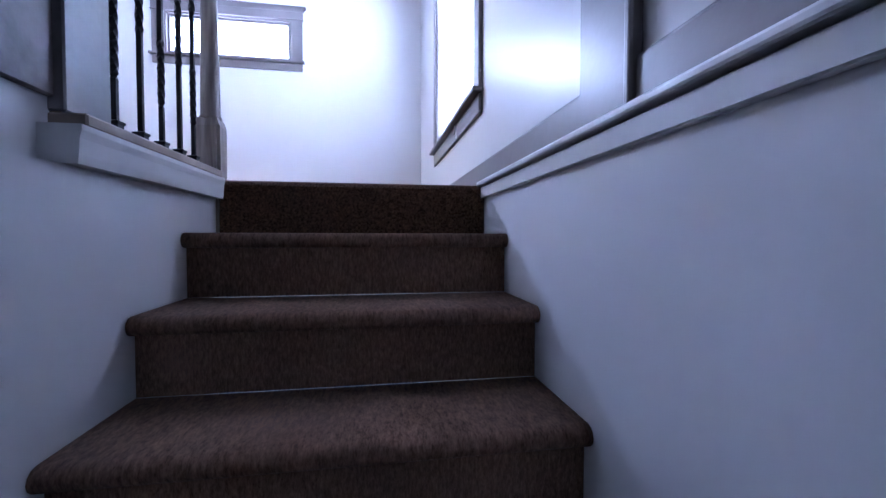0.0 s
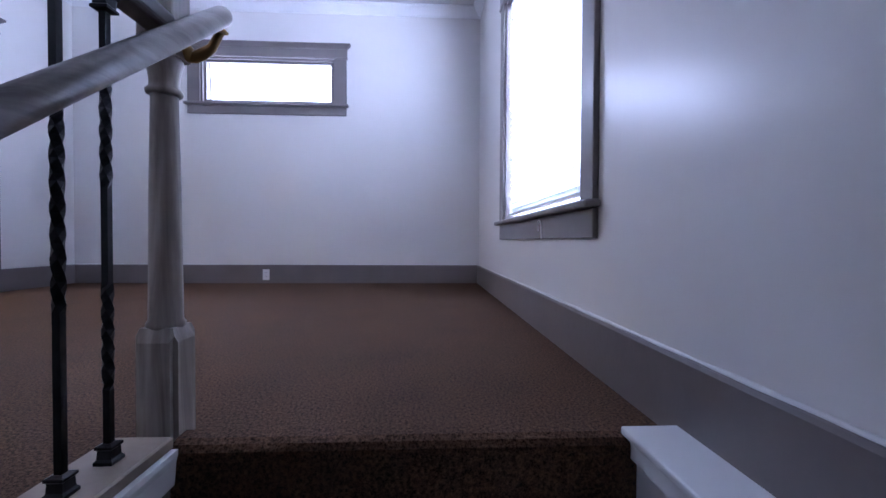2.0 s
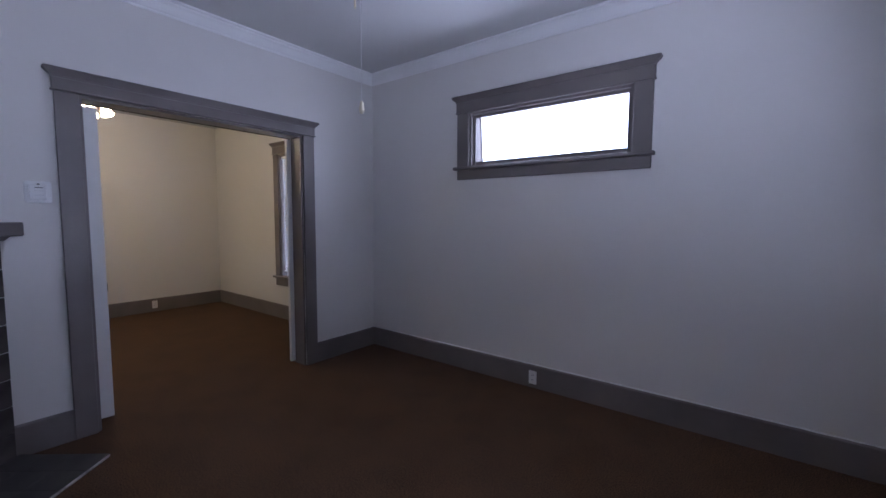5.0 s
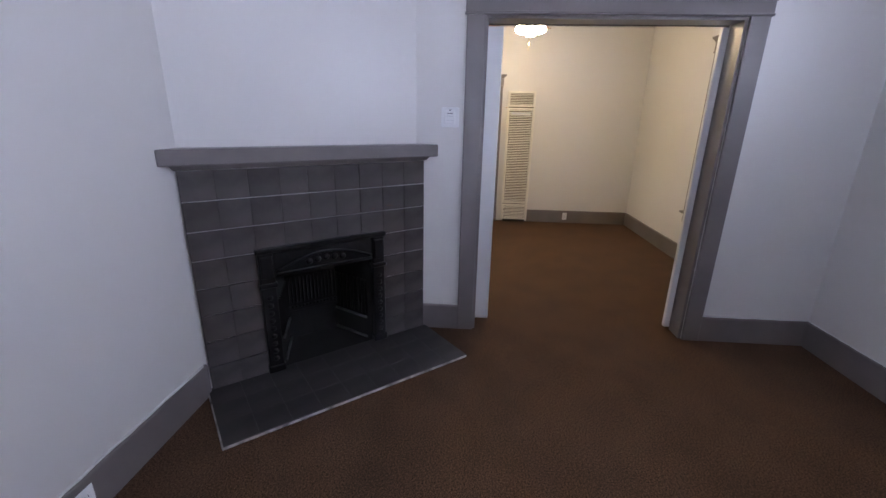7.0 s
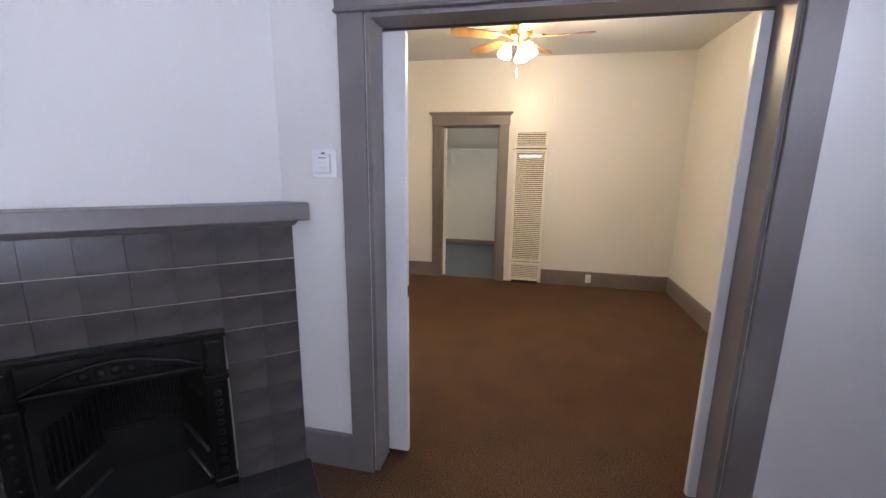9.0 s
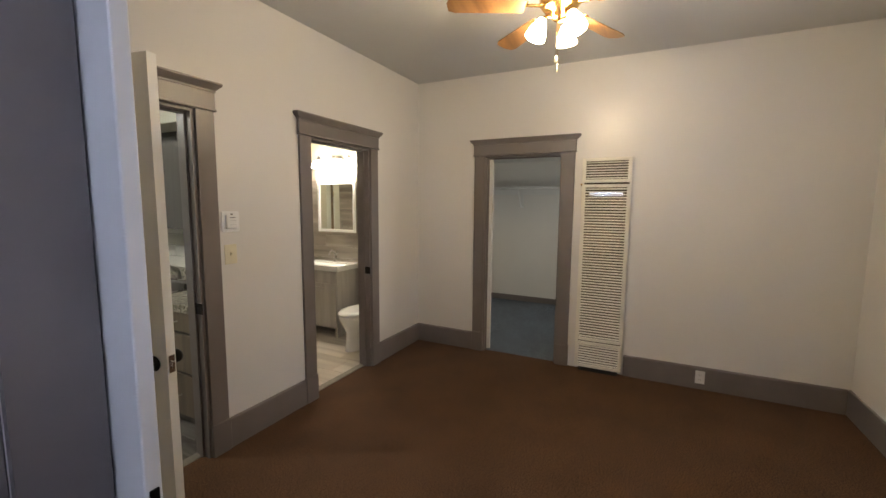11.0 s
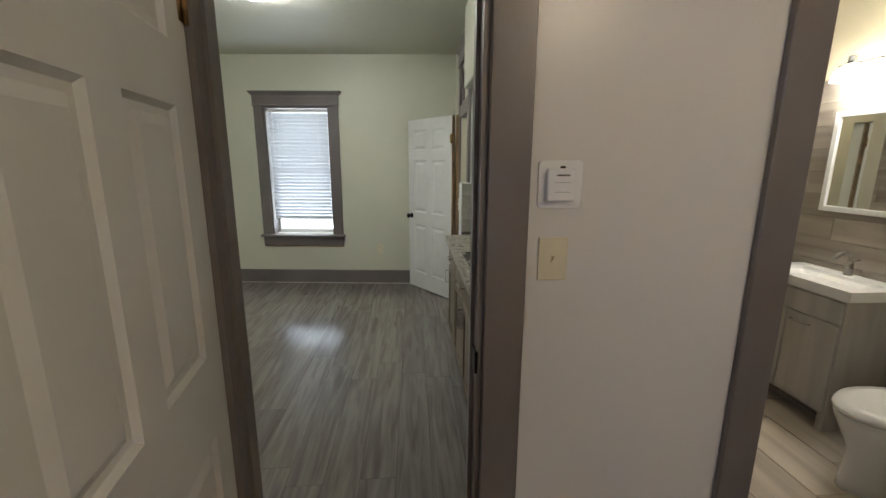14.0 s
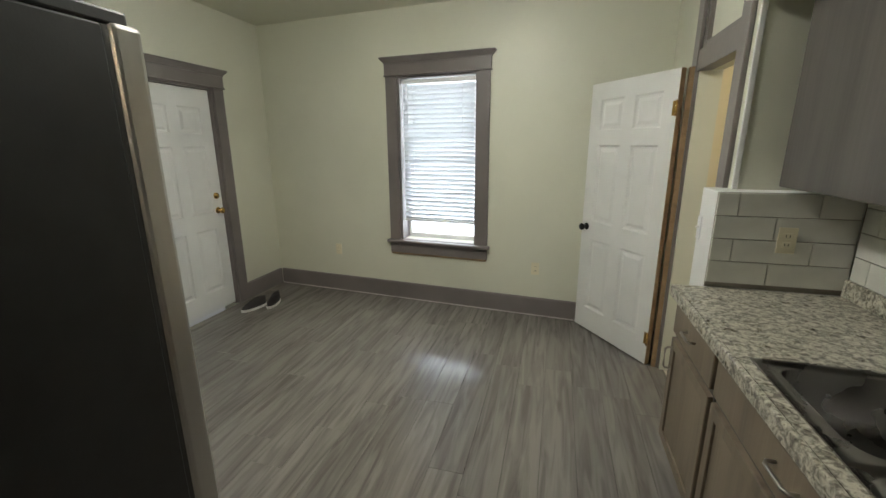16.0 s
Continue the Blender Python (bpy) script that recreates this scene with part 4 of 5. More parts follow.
box(b, (-0.01, -0.1, 1.318), (FL + 0.01, 0.018, 1.345), FP, 0.02, 0.02)
wpart("mantel_moulding", b, TRIM, fp)
# arched cast iron surround
b = bmesh.new()
W = IR - IL
cx = (IL + IR) / 2
n = 16
outer, inner = [], []
soft_box(b, (IL - 0.012, -0.01, IT - 0.03), (IR + 0.012, 0.045, IT), FP, 0.006)
for sgn in (-1, 1):
    a = cx + sgn * (W / 2 - 0.045)
    soft_box(b, (a - 0.045, -0.02, 0.02), (a + 0.045, 0.030, IT - 0.03), FP, 0.006)
    soft_box(b, (a - 0.052, -0.02, 0.02), (a + 0.052, 0.040, 0.07), FP, 0.006)
    soft_box(b, (a - 0.054, -0.02, 0.60), (a + 0.054, 0.044, 0.63), FP, 0.006)
    for k in range(9):
        lathe(b, [(0.016, 0), (0.017, 0.006), (0.010, 0.012), (0.003, 0.014)], FP @ Matrix.Translation((a, 0.028, 0.12 + 0.052 * k)) @ pose(0, 0, 0, -90), 8)
    soft_box(b, (a - 0.036, 0.02, 0.66), (a + 0.036, 0.038, 0.80), FP, 0.008, 2)
wpart("surround", b, CASTIRON, fp, "black cast iron surround with relief ornament")
b = bmesh.new()
soft_box(b, (cx - W / 2 + 0.08, -0.012, 0.655), (cx + W / 2 - 0.08, 0.012, IT - 0.03), FP, 0.003)
wpart("frieze", b, CASTIRON, fp)
b = bmesh.new()
tube(b, [FP @ Vector((cx - W / 2 + 0.095 + (W - 0.19) * i / 20, 0.022, 0.69 + 0.085 * math.sin(math.pi * i / 20))) for i in range(21)], 0.010, seg=8)
tube(b, [FP @ Vector((cx - W / 2 + 0.095 + (W - 0.19) * i / 20, 0.022, 0.675 + 0.004 * math.sin(math.pi * i / 20))) for i in range(21)], 0.009, seg=8)
for k in range(-2, 3):
    lathe(b, [(0.02, 0), (0.022, 0.006), (0.012, 0.012), (0.003, 0.016)], FP @ Matrix.Translation((cx + 0.055 * k, 0.014, 0.735 - 0.006 * abs(k))) @ pose(0, 0, 0, -90), 10)
wpart("arch", b, CASTIRON, fp, "raised arch moulding with rosettes")
# firebox
b = bmesh.new()
x0, x1, y1, zt = IL + 0.09, IR - 0.09, -0.36, 0.70
xi0, xi1 = x0 + 0.14, x1 - 0.14
quads = (((x0, -0.01, 0.015), (xi0, y1, 0.015), (xi0, y1, zt), (x0, -0.01, zt)), ((xi0, y1, 0.015), (xi1, y1, 0.015), (xi1, y1, zt), (xi0, y1, zt)),
         ((xi1, y1, 0.015), (x1, -0.01, 0.015), (x1, -0.01, zt), (xi1, y1, zt)), ((x0, -0.01, zt), (xi0, y1, zt), (xi1, y1, zt), (x1, -0.01, zt)), ((x0, -0.01, 0.017), (x1, -0.01, 0.017), (xi1, y1, 0.017), (xi0, y1, 0.017)))
for q in quads:
    b.faces.new([b.verts.new(FP @ Vector(p)) for p in q])
wpart("firebox", b, SOOT, fp, "soot-black firebox")
b = bmesh.new()
soft_box(b, (xi0, y1 + 0.003, 0.235), (xi1, y1 + 0.012, 0.535), FP, 0.003)
wpart("fireback", b, CASTIRON, fp, "ribbed cast iron fireback")
for k in range(14):
    x = xi0 + 0.012 + (xi1 - xi0 - 0.024) * k / 13
    b = bmesh.new()
    soft_box(b, (x - 0.006, y1 + 0.010, 0.30), (x + 0.006, y1 + 0.024, 0.50), FP, 0.003)
    wpart("rib", b, CASTIRON, fp)
    b = bmesh.new()
    lathe(b, [(0.011, 0), (0.010, 0.010), (0.003, 0.014)], FP @ Matrix.Translation((x, y1 + 0.010, 0.268)) @ pose(0, 0, 0, -90), 8)
    wpart("stud", b, CASTIRON, fp)
for sgn in (-1, 1):
    e0, e1 = (Vector((x0, -0.02, 0)), Vector((xi0, y1, 0))) if sgn < 0 else (Vector((x1, -0.02, 0)), Vector((xi1, y1, 0)))
    sd = (e1 - e0)
    for k in range(9):
        p = e0 + sd * (0.12 + 0.8 * k / 8)
        b = bmesh.new()
        box(b, (p.x - 0.004 - (0.012 if sgn > 0 else 0), p.y - 0.007, 0.22), (p.x + 0.004 + (0.012 if sgn < 0 else 0), p.y + 0.007, 0.48), FP)
        wpart("side_rib", b, CASTIRON, fp)
    p, q = e0 + sd * 0.1, e0 + sd * 0.95
    for z in (0.19, 0.03):
        b = bmesh.new()
        tube(b, [FP @ Vector((p.x - sgn * 0.014, p.y, z)), FP @ Vector((q.x - sgn * 0.014, q.y, z))], 0.010, seg=8)
        wpart("side_rail", b, WORNIRON, fp, "iron rail worn bright")
hearth = tagged(new("hearth"), "low grey-painted tile hearth with chipped edge", "hearth")
b = bmesh.new()
soft_box(b, (-0.02, -0.02, 0.0), (FL + 0.03, 0.545, 0.016), FP, 0.004)
wpart("slab", b, CHIPEDGE, hearth, "pale chipped hearth edge")

# ---- wall plates ----
def plate(name, label, category, m, u, z, w=0.072, h=0.116, material=None, face="outlet", group="wall plates"):
    root = tagged(new(name), label, category, group)
    b = bmesh.new()
    soft_box(b, (u - w / 2, 0.0005, z - h / 2), (u + w / 2, 0.006, z + h / 2), m, 0.002, 2)
    wpart("cover", b, material or PLASTIC, root)
    b = bmesh.new()
    if face == "outlet":
        for dz in (-0.02, 0.02):
            b = bmesh.new()
            soft_box(b, (u - 0.017, 0.005, z + dz - 0.014), (u + 0.017, 0.0085, z + dz + 0.014), m, 0.003, 2)
            wpart("socket", b, material or PLASTIC, root)
        for dz in (-0.02, 0.02):
            for du in (-0.007, 0.007):
                b = bmesh.new()
                box(b, (u + du - 0.0014, 0.0083, z + dz - 0.004), (u + du + 0.0014, 0.0088, z + dz + 0.006), m)
                wpart("slot", b, DARK, root, "dark socket slot")
    elif face == "switch":
        box(b, (u - 0.005, 0.005, z - 0.012), (u + 0.005, 0.009, z + 0.012), m)
        box(b, (u - 0.004, 0.008, z - 0.001), (u + 0.004, 0.018, z + 0.008), m)
        wpart("toggle", b, material or PLASTIC, root)
    return root


IV = IVORY
plate("wall_outlet", "white duplex outlet set in the taupe baseboard", "outlet", FN @ Matrix.Translation((0, 0.019, 0)), -2.01, 0.092)
plate("wall_outlet", "white duplex outlet set in the taupe baseboard", "outlet", F(0, -4.10, 0) @ Matrix.Translation((0, 0.019, 0)), 1.80, 0.10)
plate("wall_outlet", "white duplex outlet set in the taupe baseboard", "outlet", FR2W @ Matrix.Translation((0, 0.019, 0)), 0.997, 0.11)
plate("wall_outlet", "ivory outlet on the kitchen wall below the window", "outlet", FKS, -0.635, 0.455, material=IV)
plate("wall_outlet", "ivory outlet on the kitchen wall near the corner", "outlet", FKS, 1.50, 0.47, material=IV)
plate("light_switch", "ivory toggle switch plate below the thermostat", "switch", FR2S, -1.453, 1.278, 0.085, 0.125, IV, "switch")
plate("light_switch", "white double switch plate on the half wall", "switch", F(-1.48, 0, -90), 6.487, 1.17, 0.05, 0.116, None, "switch")


PRINT = mat("pale_print", (0.5, 0.5, 0.52), 0.5)


def thermostat(m, u, z, label):
    root = tagged(new("thermostat"), label, "thermostat", "thermostats")
    b = bmesh.new()
    ring = rrect(0.124, 0.132, 0.014)
    loft(b, [[(u + x, 0.0005, z + y) for x, y in ring], [(u + x, 0.005, z + y) for x, y in ring], [(u + x * 0.97, 0.0065, z + y * 0.97) for x, y in ring]], m, True)
    wpart("backplate", b, PLASTIC, root)
    b = bmesh.new()
    soft_box(b, (u - 0.035, 0.006, z - 0.044), (u + 0.042, 0.027, z + 0.044), m, 0.005, 2)
    wpart("body", b, PLASTIC, root)
    b = bmesh.new()
    box(b, (u - 0.018, 0.0268, z + 0.024), (u + 0.018, 0.0276, z + 0.028), m)
    wpart("scale", b, DARK, root, "dark dial slot")
    for q in (0.006, -0.02):
        b = bmesh.new()
        box(b, (u - 0.022, 0.0268, z + q), (u + 0.022, 0.0273, z + q + 0.0016), m)
        wpart("print_line", b, PRINT, root)
    b = bmesh.new()
    soft_box(b, (u - 0.007, 0.012, z + 0.043), (u + 0.007, 0.024, z + 0.051), m, 0.003)
    wpart("lever", b, DARK, root, "dark setting lever")
    return root


thermostat(FW, 2.745, 1.61, "white square thermostat beside the wide opening")
thermostat(FR2S, -1.462, 1.487, "white square thermostat beside the kitchen doorway")

# ---- ceiling fans ----
def fan(x, y, zc, zb, lit, label, turn):
    root = thing("ceiling_fan", label, "ceiling fan", (x, y, zc), "ceiling fans")
    T = Matrix.Translation((x, y, 0))
    b = bmesh.new()
    lathe(b, [(0.07, zc - 0.001), (0.07, zc - 0.03), (0.05, zc - 0.06), (0.016, zc - 0.065), (0.016, zb + 0.09)], T, 24)
    wpart("canopy", b, BRASS, root)
    b = bmesh.new()
    lathe(b, [(0.03, zb + 0.10), (0.09, zb + 0.09), (0.115, zb + 0.06), (0.115, zb + 0.02), (0.09, zb - 0.01), (0.05, zb - 0.02), (0.05, zb - 0.05), (0.035, zb - 0.065), (0.01, zb - 0.075)], T, 28)
    wpart("motor", b, BRASS, root, "polished brass motor housing")
    for k in range(5):
        R = T @ pose(0, 0, 0, 0, 0, turn + 72 * k)
        b = bmesh.new()
        tip = [(0.20, -0.05), (0.58, -0.068), (0.62, -0.055), (0.635, 0.0), (0.62, 0.055), (0.58, 0.068), (0.20, 0.05)]
        lo = [(px, py, zb - 0.004 + py * 0.2) for px, py in tip]
        hi = [(px, py, zb + 0.003 + py * 0.2) for px, py in tip]
        loft(b, [lo, hi], R, True)
        for f in b.faces:
            f.smooth = False
        wpart("blade", b, BLADE, root, "oak-finish fan blade")
        b = bmesh.new()
        soft_box(b, (0.09, -0.014, zb + 0.002), (0.20, 0.014, zb + 0.010), R, 0.003)
        soft_box(b, (0.19, -0.04, zb + 0.004), (0.235, 0.04, zb + 0.011), R, 0.003)
        wpart("blade_iron", b, BRASS, root)
    for k in range(3):
        R = T @ pose(0, 0, 0, 0, 0, turn + 40 + 120 * k)
        b = bmesh.new()
        tube(b, [(0.03, 0, zb - 0.05), (0.07, 0, zb - 0.045), (0.095, 0, zb - 0.065)], 0.008, R, 8)
        wpart("lamp_arm", b, BRASS, root)
        b = bmesh.new()
        lathe(b, [(0.022, 0), (0.03, -0.02), (0.044, -0.05), (0.055, -0.085), (0.058, -0.105), (0.050, -0.112), (0.02, -0.116)], R @ Matrix.Translation((0.095, 0, zb - 0.06)) @ pose(0, 0, 0, 0, -22, 0), 20)
        wpart("lamp_shade", b, FANBULB if lit else OPAL, root, "glowing frosted glass shade" if lit else "frosted glass shade")
    for dx, zl, fob in ((0.02, zb - 0.27, 0.012), (-0.025, zb - 0.30, 0.006)):
        b = bmesh.new()
        tube(b, [(x + dx, y - 0.01, zl), (x + dx, y - 0.01, zb - 0.06)], 0.0016, seg=5)
        wpart("pull_chain", b, BRASS, root)
        b = bmesh.new()
        lathe(b, [(0.003, zl + 0.012), (fob * 0.7, zl + 0.004), (fob, zl - 0.018), (fob * 0.6, zl - 0.034), (0.002, zl - 0.036)], Matrix.Translation((x + dx, y - 0.01, 0)), 12)
        wpart("pull_fob", b, IVORY, root)
    return root


fan(-2.17, -1.98, ROOM_Z, 2.70, True, "brass ceiling fan with oak blades and three lit shades", 12)
fan2 = fan(1.87, -1.80, LIV_Z, 2.84, False, "brass ceiling fan with oak blades, lamps off", 30)
b = bmesh.new()
tube(b, [(1.87, -1.795, 2.04), (1.87, -1.795, 2.55)], 0.0018, seg=5)
o = wpart("pull_chain", b, PLASTIC, fan2, "long white pull cord")
b = bmesh.new()
lathe(b, [(0.003, 2.055), (0.009, 2.048), (0.013, 2.025), (0.015, 2.005), (0.008, 1.992), (0.002, 1.99)], Matrix.Translation((1.87, -1.795, 0)), 14)
wpart("pull_fob", b, IVORY, fan2, "ivory acorn pull")

# ---- wall heater ----
heater = tagged(new("wall_heater"), "tall cream enamelled gas wall heater with louvred grilles", "heater")
HU0, HU1, HV = 1.635, 2.05, 0.085
b = bmesh.new()
box(b, (HU0, 0.002, 0.05), (HU0 + 0.012, HV - 0.012, 2.03), FR2W)
box(b, (HU1 - 0.012, 0.002, 0.05), (HU1, HV - 0.012, 2.03), FR2W)
box(b, (HU0 + 0.012, 0.002, 2.015), (HU1 - 0.012, HV - 0.012, 2.03), FR2W)
wpart("case", b, HEATER, heater)
# Dark brown back that shows in the gaps between the louvres.
b = bmesh.new()
box(b, (HU0 + 0.012, 0.002, 0.05), (HU1 - 0.012, 0.03, 2.015), FR2W)
wpart("back", b, HEATERIN, heater, "dark brown inside behind the louvres")
panels = ((0.045, 0.30, 8), (0.31, 1.80, 55), (1.815, 2.04, 7))
for z0, z1, count in panels:
    b = bmesh.new()
    e = 0.03
    for lo, hi in (((HU0 - 0.004, HV - 0.014, z0), (HU0 + e, HV, z1)), ((HU1 - e, HV - 0.014, z0), (HU1 + 0.004, HV, z1)), ((HU0 + e, HV - 0.014, z0), (HU1 - e, HV, z0 + e)), ((HU0 + e, HV - 0.014, z1 - e), (HU1 - e, HV, z1))):
        soft_box(b, lo, hi, FR2W, 0.003)
    wpart("panel_frame", b, HEATER, heater)
    me = bmesh.new()
    L = HU1 - HU0 - 2 * e
    prism(me, [(-0.009, 0.005), (-0.007, 0.0062), (0.006, -0.001), (0.0075, -0.006), (0.005, -0.0068)], -L / 2, L / 2)
    lou = solid("louvre", me, HEATER)
    data = lou.data
    for i in range(count):
        ob = lou if i == 0 else new("louvre", data)
        ob.matrix_basis = FR2W @ Matrix.Translation(((HU0 + HU1) / 2, HV - 0.010, z0 + e + (z1 - z0 - 2 * e) * (i + 0.5) / count))
        ob.parent = heater
b = bmesh.new()
soft_box(b, (HU0 + 0.06, 0.03, 1.69), (HU1 - 0.06, 0.055, 1.73), FR2W, 0.004)
wpart("baffle", b, CHROME, heater, "bright metal baffle behind the louvres")
b = bmesh.new()
tube(b, [FR2W @ Vector((HU1 + 0.004, 0.05, 1.80)), FR2W @ Vector((HU1 + 0.02, 0.05, 1.80))], 0.008, seg=8)
wpart("valve_stub", b, BRASS, heater)
# Solid block; the shade below the heater is put into its near-black colour.
b = bmesh.new()
box(b, (HU0 + 0.03, 0.01, 0.003), (HU1 - 0.03, 0.07, 0.05), FR2W)
wpart("foot", b, DARK, heater, "near-black block for the shade under the heater")

# ---- closet ----
shelf = tagged(new("closet_shelf"), "white painted closet shelf on a bracket", "shelf")
b = bmesh.new()
soft_box(b, (-6.398, -3.99, 1.865), (-6.05, -1.73, 1.89), r=0.003)
wpart("board", b, WHITE, shelf)
b = bmesh.new()
soft_box(b, (-6.398, -3.99, 1.765), (-6.38, -1.73, 1.864), r=0.003)
wpart("cleat", b, WHITE, shelf)
b = bmesh.new()
tube(b, [(-6.38, -3.36, 1.57), (-6.30, -3.36, 1.57), (-6.26, -3.36, 1.61), (-6.24, -3.36, 1.69), (-6.12, -3.36, 1.84)], 0.012, seg=8)
soft_box(b, (-6.399, -3.385, 1.55), (-6.385, -3.335, 1.84), r=0.003)
wpart("bracket", b, WHITE, shelf, "white shelf bracket")
b = bmesh.new()
soft_box(b, (-6.20, -3.999, -0.003), (-6.07, -3.972, 2.1), r=0.003)
structure("trim_closet", b, TRIM, "taupe casing board on the closet wall", "trim")

# ---- kitchen ----
CX = -1.39  # cabinet fronts


def pull(root, m, horizontal=True, L=0.11):
    b = bmesh.new()
    a, c = -L / 2, L / 2
    pts = [(a, 0, 0), (a, 0.022, 0), (a + 0.012, 0.03, 0), (c - 0.012, 0.03, 0), (c, 0.022, 0), (c, 0, 0)]
    if not horizontal:
        pts = [(0, v, u) for u, v, _ in pts]
    tube(b, pts, 0.0055, m, 8)
    return wpart("handle", b, NICKEL, root, "brushed nickel bar pull")


def front(root, m, u0, u1, z0, z1, material, shaker=True, name="door"):
    b = bmesh.new()
    if shaker:
        r = 0.05
        ring = lambda k, v: [(u0 + k, v, z0 + k), (u1 - k, v, z0 + k), (u1 - k, v, z1 - k), (u0 + k, v, z1 - k)]
        loft(b, [ring(0, 0), ring(0, 0.016), ring(0.003, 0.019), ring(r - 0.002, 0.019), ring(r, 0.017), ring(r, 0), ring(0, 0)], m, False, False)
        bmesh.ops.remove_doubles(b, verts=b.verts[:], dist=0.0002)
        for f in b.faces:
            f.smooth = False
        door = wpart(name, b, material, root)
        b = bmesh.new()
        box(b, (u0 + r, 0.0, z0 + r), (u1 - r, 0.010, z1 - r), m)
        wpart("panel", b, material, door)
        return door
    else:
        soft_box(b, (u0, 0.0, z0), (u1, 0.019, z1), m, 0.005, 2)
    return wpart(name, b, material, root)


FC = F(CX, 0, -90)  # u = -y, v = +x


def base_unit(label, u0, u1, drawers, doors, open_top=False):
    root = tagged(new("base_cabinet"), label, "cabinet", "base cabinets")
    b = bmesh.new()
    box(b, (u0 + 0.001, -0.64, 0.09), (u1 - 0.001, -0.001, 0.69 if open_top else 0.879), FC)
    if open_top:
        box(b, (u0 + 0.001, -0.016, 0.69), (u1 - 0.001, -0.001, 0.865), FC)
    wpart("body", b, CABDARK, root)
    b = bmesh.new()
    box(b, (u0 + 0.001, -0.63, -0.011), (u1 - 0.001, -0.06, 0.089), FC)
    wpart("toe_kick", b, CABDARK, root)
    for z0, z1 in drawers:
        d = front(root, FC, u0 + 0.012, u1 - 0.012, z0, z1, CABWOOD, False, "drawer_front")
        pull(root, FC @ Matrix.Translation(((u0 + u1) / 2, 0.019, (z0 + z1) / 2)))
    n = len(doors)
    for i, side in enumerate(doors):
        a = u0 + 0.012 + (u1 - u0 - 0.018) * i / n
        c = u0 + 0.006 + (u1 - u0 - 0.018) * (i + 1) / n
        front(root, FC, a, c, 0.11, 0.66, CABWOOD)
        pull(root, FC @ Matrix.Translation(((a + 0.03) if side < 0 else (c - 0.03), 0.019, 0.56)), False)
    return root


base_unit("grey-brown base cabinet with one drawer and door", 5.76, 6.30, [(0.69, 0.86)], [1])
base_unit("grey-brown sink cabinet with two doors", 4.74, 5.75, [(0.69, 0.86)], [1, -1], True)
base_unit("grey-brown base cabinet with a stack of drawers", 4.08, 4.73, [(0.72, 0.86), (0.43, 0.70), (0.11, 0.41)], [])

# worktop with a cut-out for the sink
SX0, SX1, SY0, SY1 = -1.905, -1.405, -5.58, -4.68
b = bmesh.new()
outline = ((-2.033, -6.315), (-1.36, -6.315), (-1.36, -4.065), (-2.033, -4.065))
hole = ((SX0 + 0.02, SY0 + 0.02), (SX1 - 0.02, SY0 + 0.02), (SX1 - 0.02, SY1 - 0.02), (SX0 + 0.02, SY1 - 0.02))
loft(b, [[(x, y, z) for x, y in loop] for loop, z in ((outline, 0.88), (outline, 0.92), (hole, 0.92), (hole, 0.88), (outline, 0.88))], I4, False, False)
bmesh.ops.remove_doubles(b, verts=b.verts[:], dist=0.0002)
for f in b.faces:
    f.smooth = False
worktop = tagged(new("worktop"), "speckled granite-look laminate worktop with a back lip", "worktop")
wpart("top", b, GRANITE, worktop)
b = bmesh.new()
soft_box(b, (-1.3595, -6.316, 0.866), (-1.342, -4.064, 0.921), r=0.006, seg=2)
wpart("front_edge", b, GRANITE, worktop)
b = bmesh.new()
soft_box(b, (-2.034, -6.314, 0.9205), (-2.013, -4.066, 1.0), r=0.004)
wpart("back_lip", b, GRANITE, worktop)

sink = tagged(new("kitchen_sink"), "double-bowl stainless steel drop-in sink", "sink")
mid = (SY0 + SY1) / 2
for y0, y1 in ((SY0, mid), (mid, SY1)):
    w, h = SX1 - SX0 - 0.10, y1 - y0
    c = Matrix.Translation(((SX0 + SX1) / 2, (y0 + y1) / 2, 0))
    bx = 0.025  # bowls sit towards the front edge
    b = bmesh.new()
    z = 0.926
    o = rrect(SX1 - SX0, h, 0.004)
    inn = [(x + bx, y) for x, y in rrect(w - 0.02, h - 0.05, 0.07)]
    rings = [[(x, y, z) for x, y in o], [(x, y, z) for x, y in inn], [(x * 0.985, y * 0.985, z - 0.012) for x, y in inn], [(x * 0.96, y * 0.96, z - 0.15) for x, y in inn],
             [(x * 0.9, y * 0.9, z - 0.178) for x, y in inn], [(x * 0.75, y * 0.72, z - 0.186) for x, y in inn], [(x * 0.14 + bx * 0.8, y * 0.16, z - 0.19) for x, y in inn]]
    loft(b, rings, c)
    wpart("bowl", b, SINKSTEEL, sink)
    b = bmesh.new()
    lathe(b, [(0.042, 0), (0.042, 0.003), (0.034, 0.004), (0.03, -0.003), (0.004, -0.003)], c @ Matrix.Translation((bx, 0, z - 0.188)), 20)
    wpart("drain", b, CHROME, sink, "round sink drain")
b = bmesh.new()
for lo, hi in (((SX0 - 0.008, SY0 - 0.008, 0.9205), (SX0, SY1 + 0.008, 0.9255)), ((SX1, SY0 - 0.008, 0.9205), (SX1 + 0.008, SY1 + 0.008, 0.9255)), ((SX0, SY0 - 0.008, 0.9205), (SX1, SY0, 0.9255)), ((SX0, SY1, 0.9205), (SX1, SY1 + 0.008, 0.9255))):
    box(b, lo, hi)
wpart("rim", b, SINKSTEEL, sink)
faucet = tagged(new("kitchen_faucet"), "brushed nickel faucet with a low curved spout", "faucet")
FY = mid - 0.02
b = bmesh.new()
soft_box(b, (-1.895, FY - 0.12, 0.926), (-1.845, FY + 0.12, 0.938), r=0.005, seg=2)
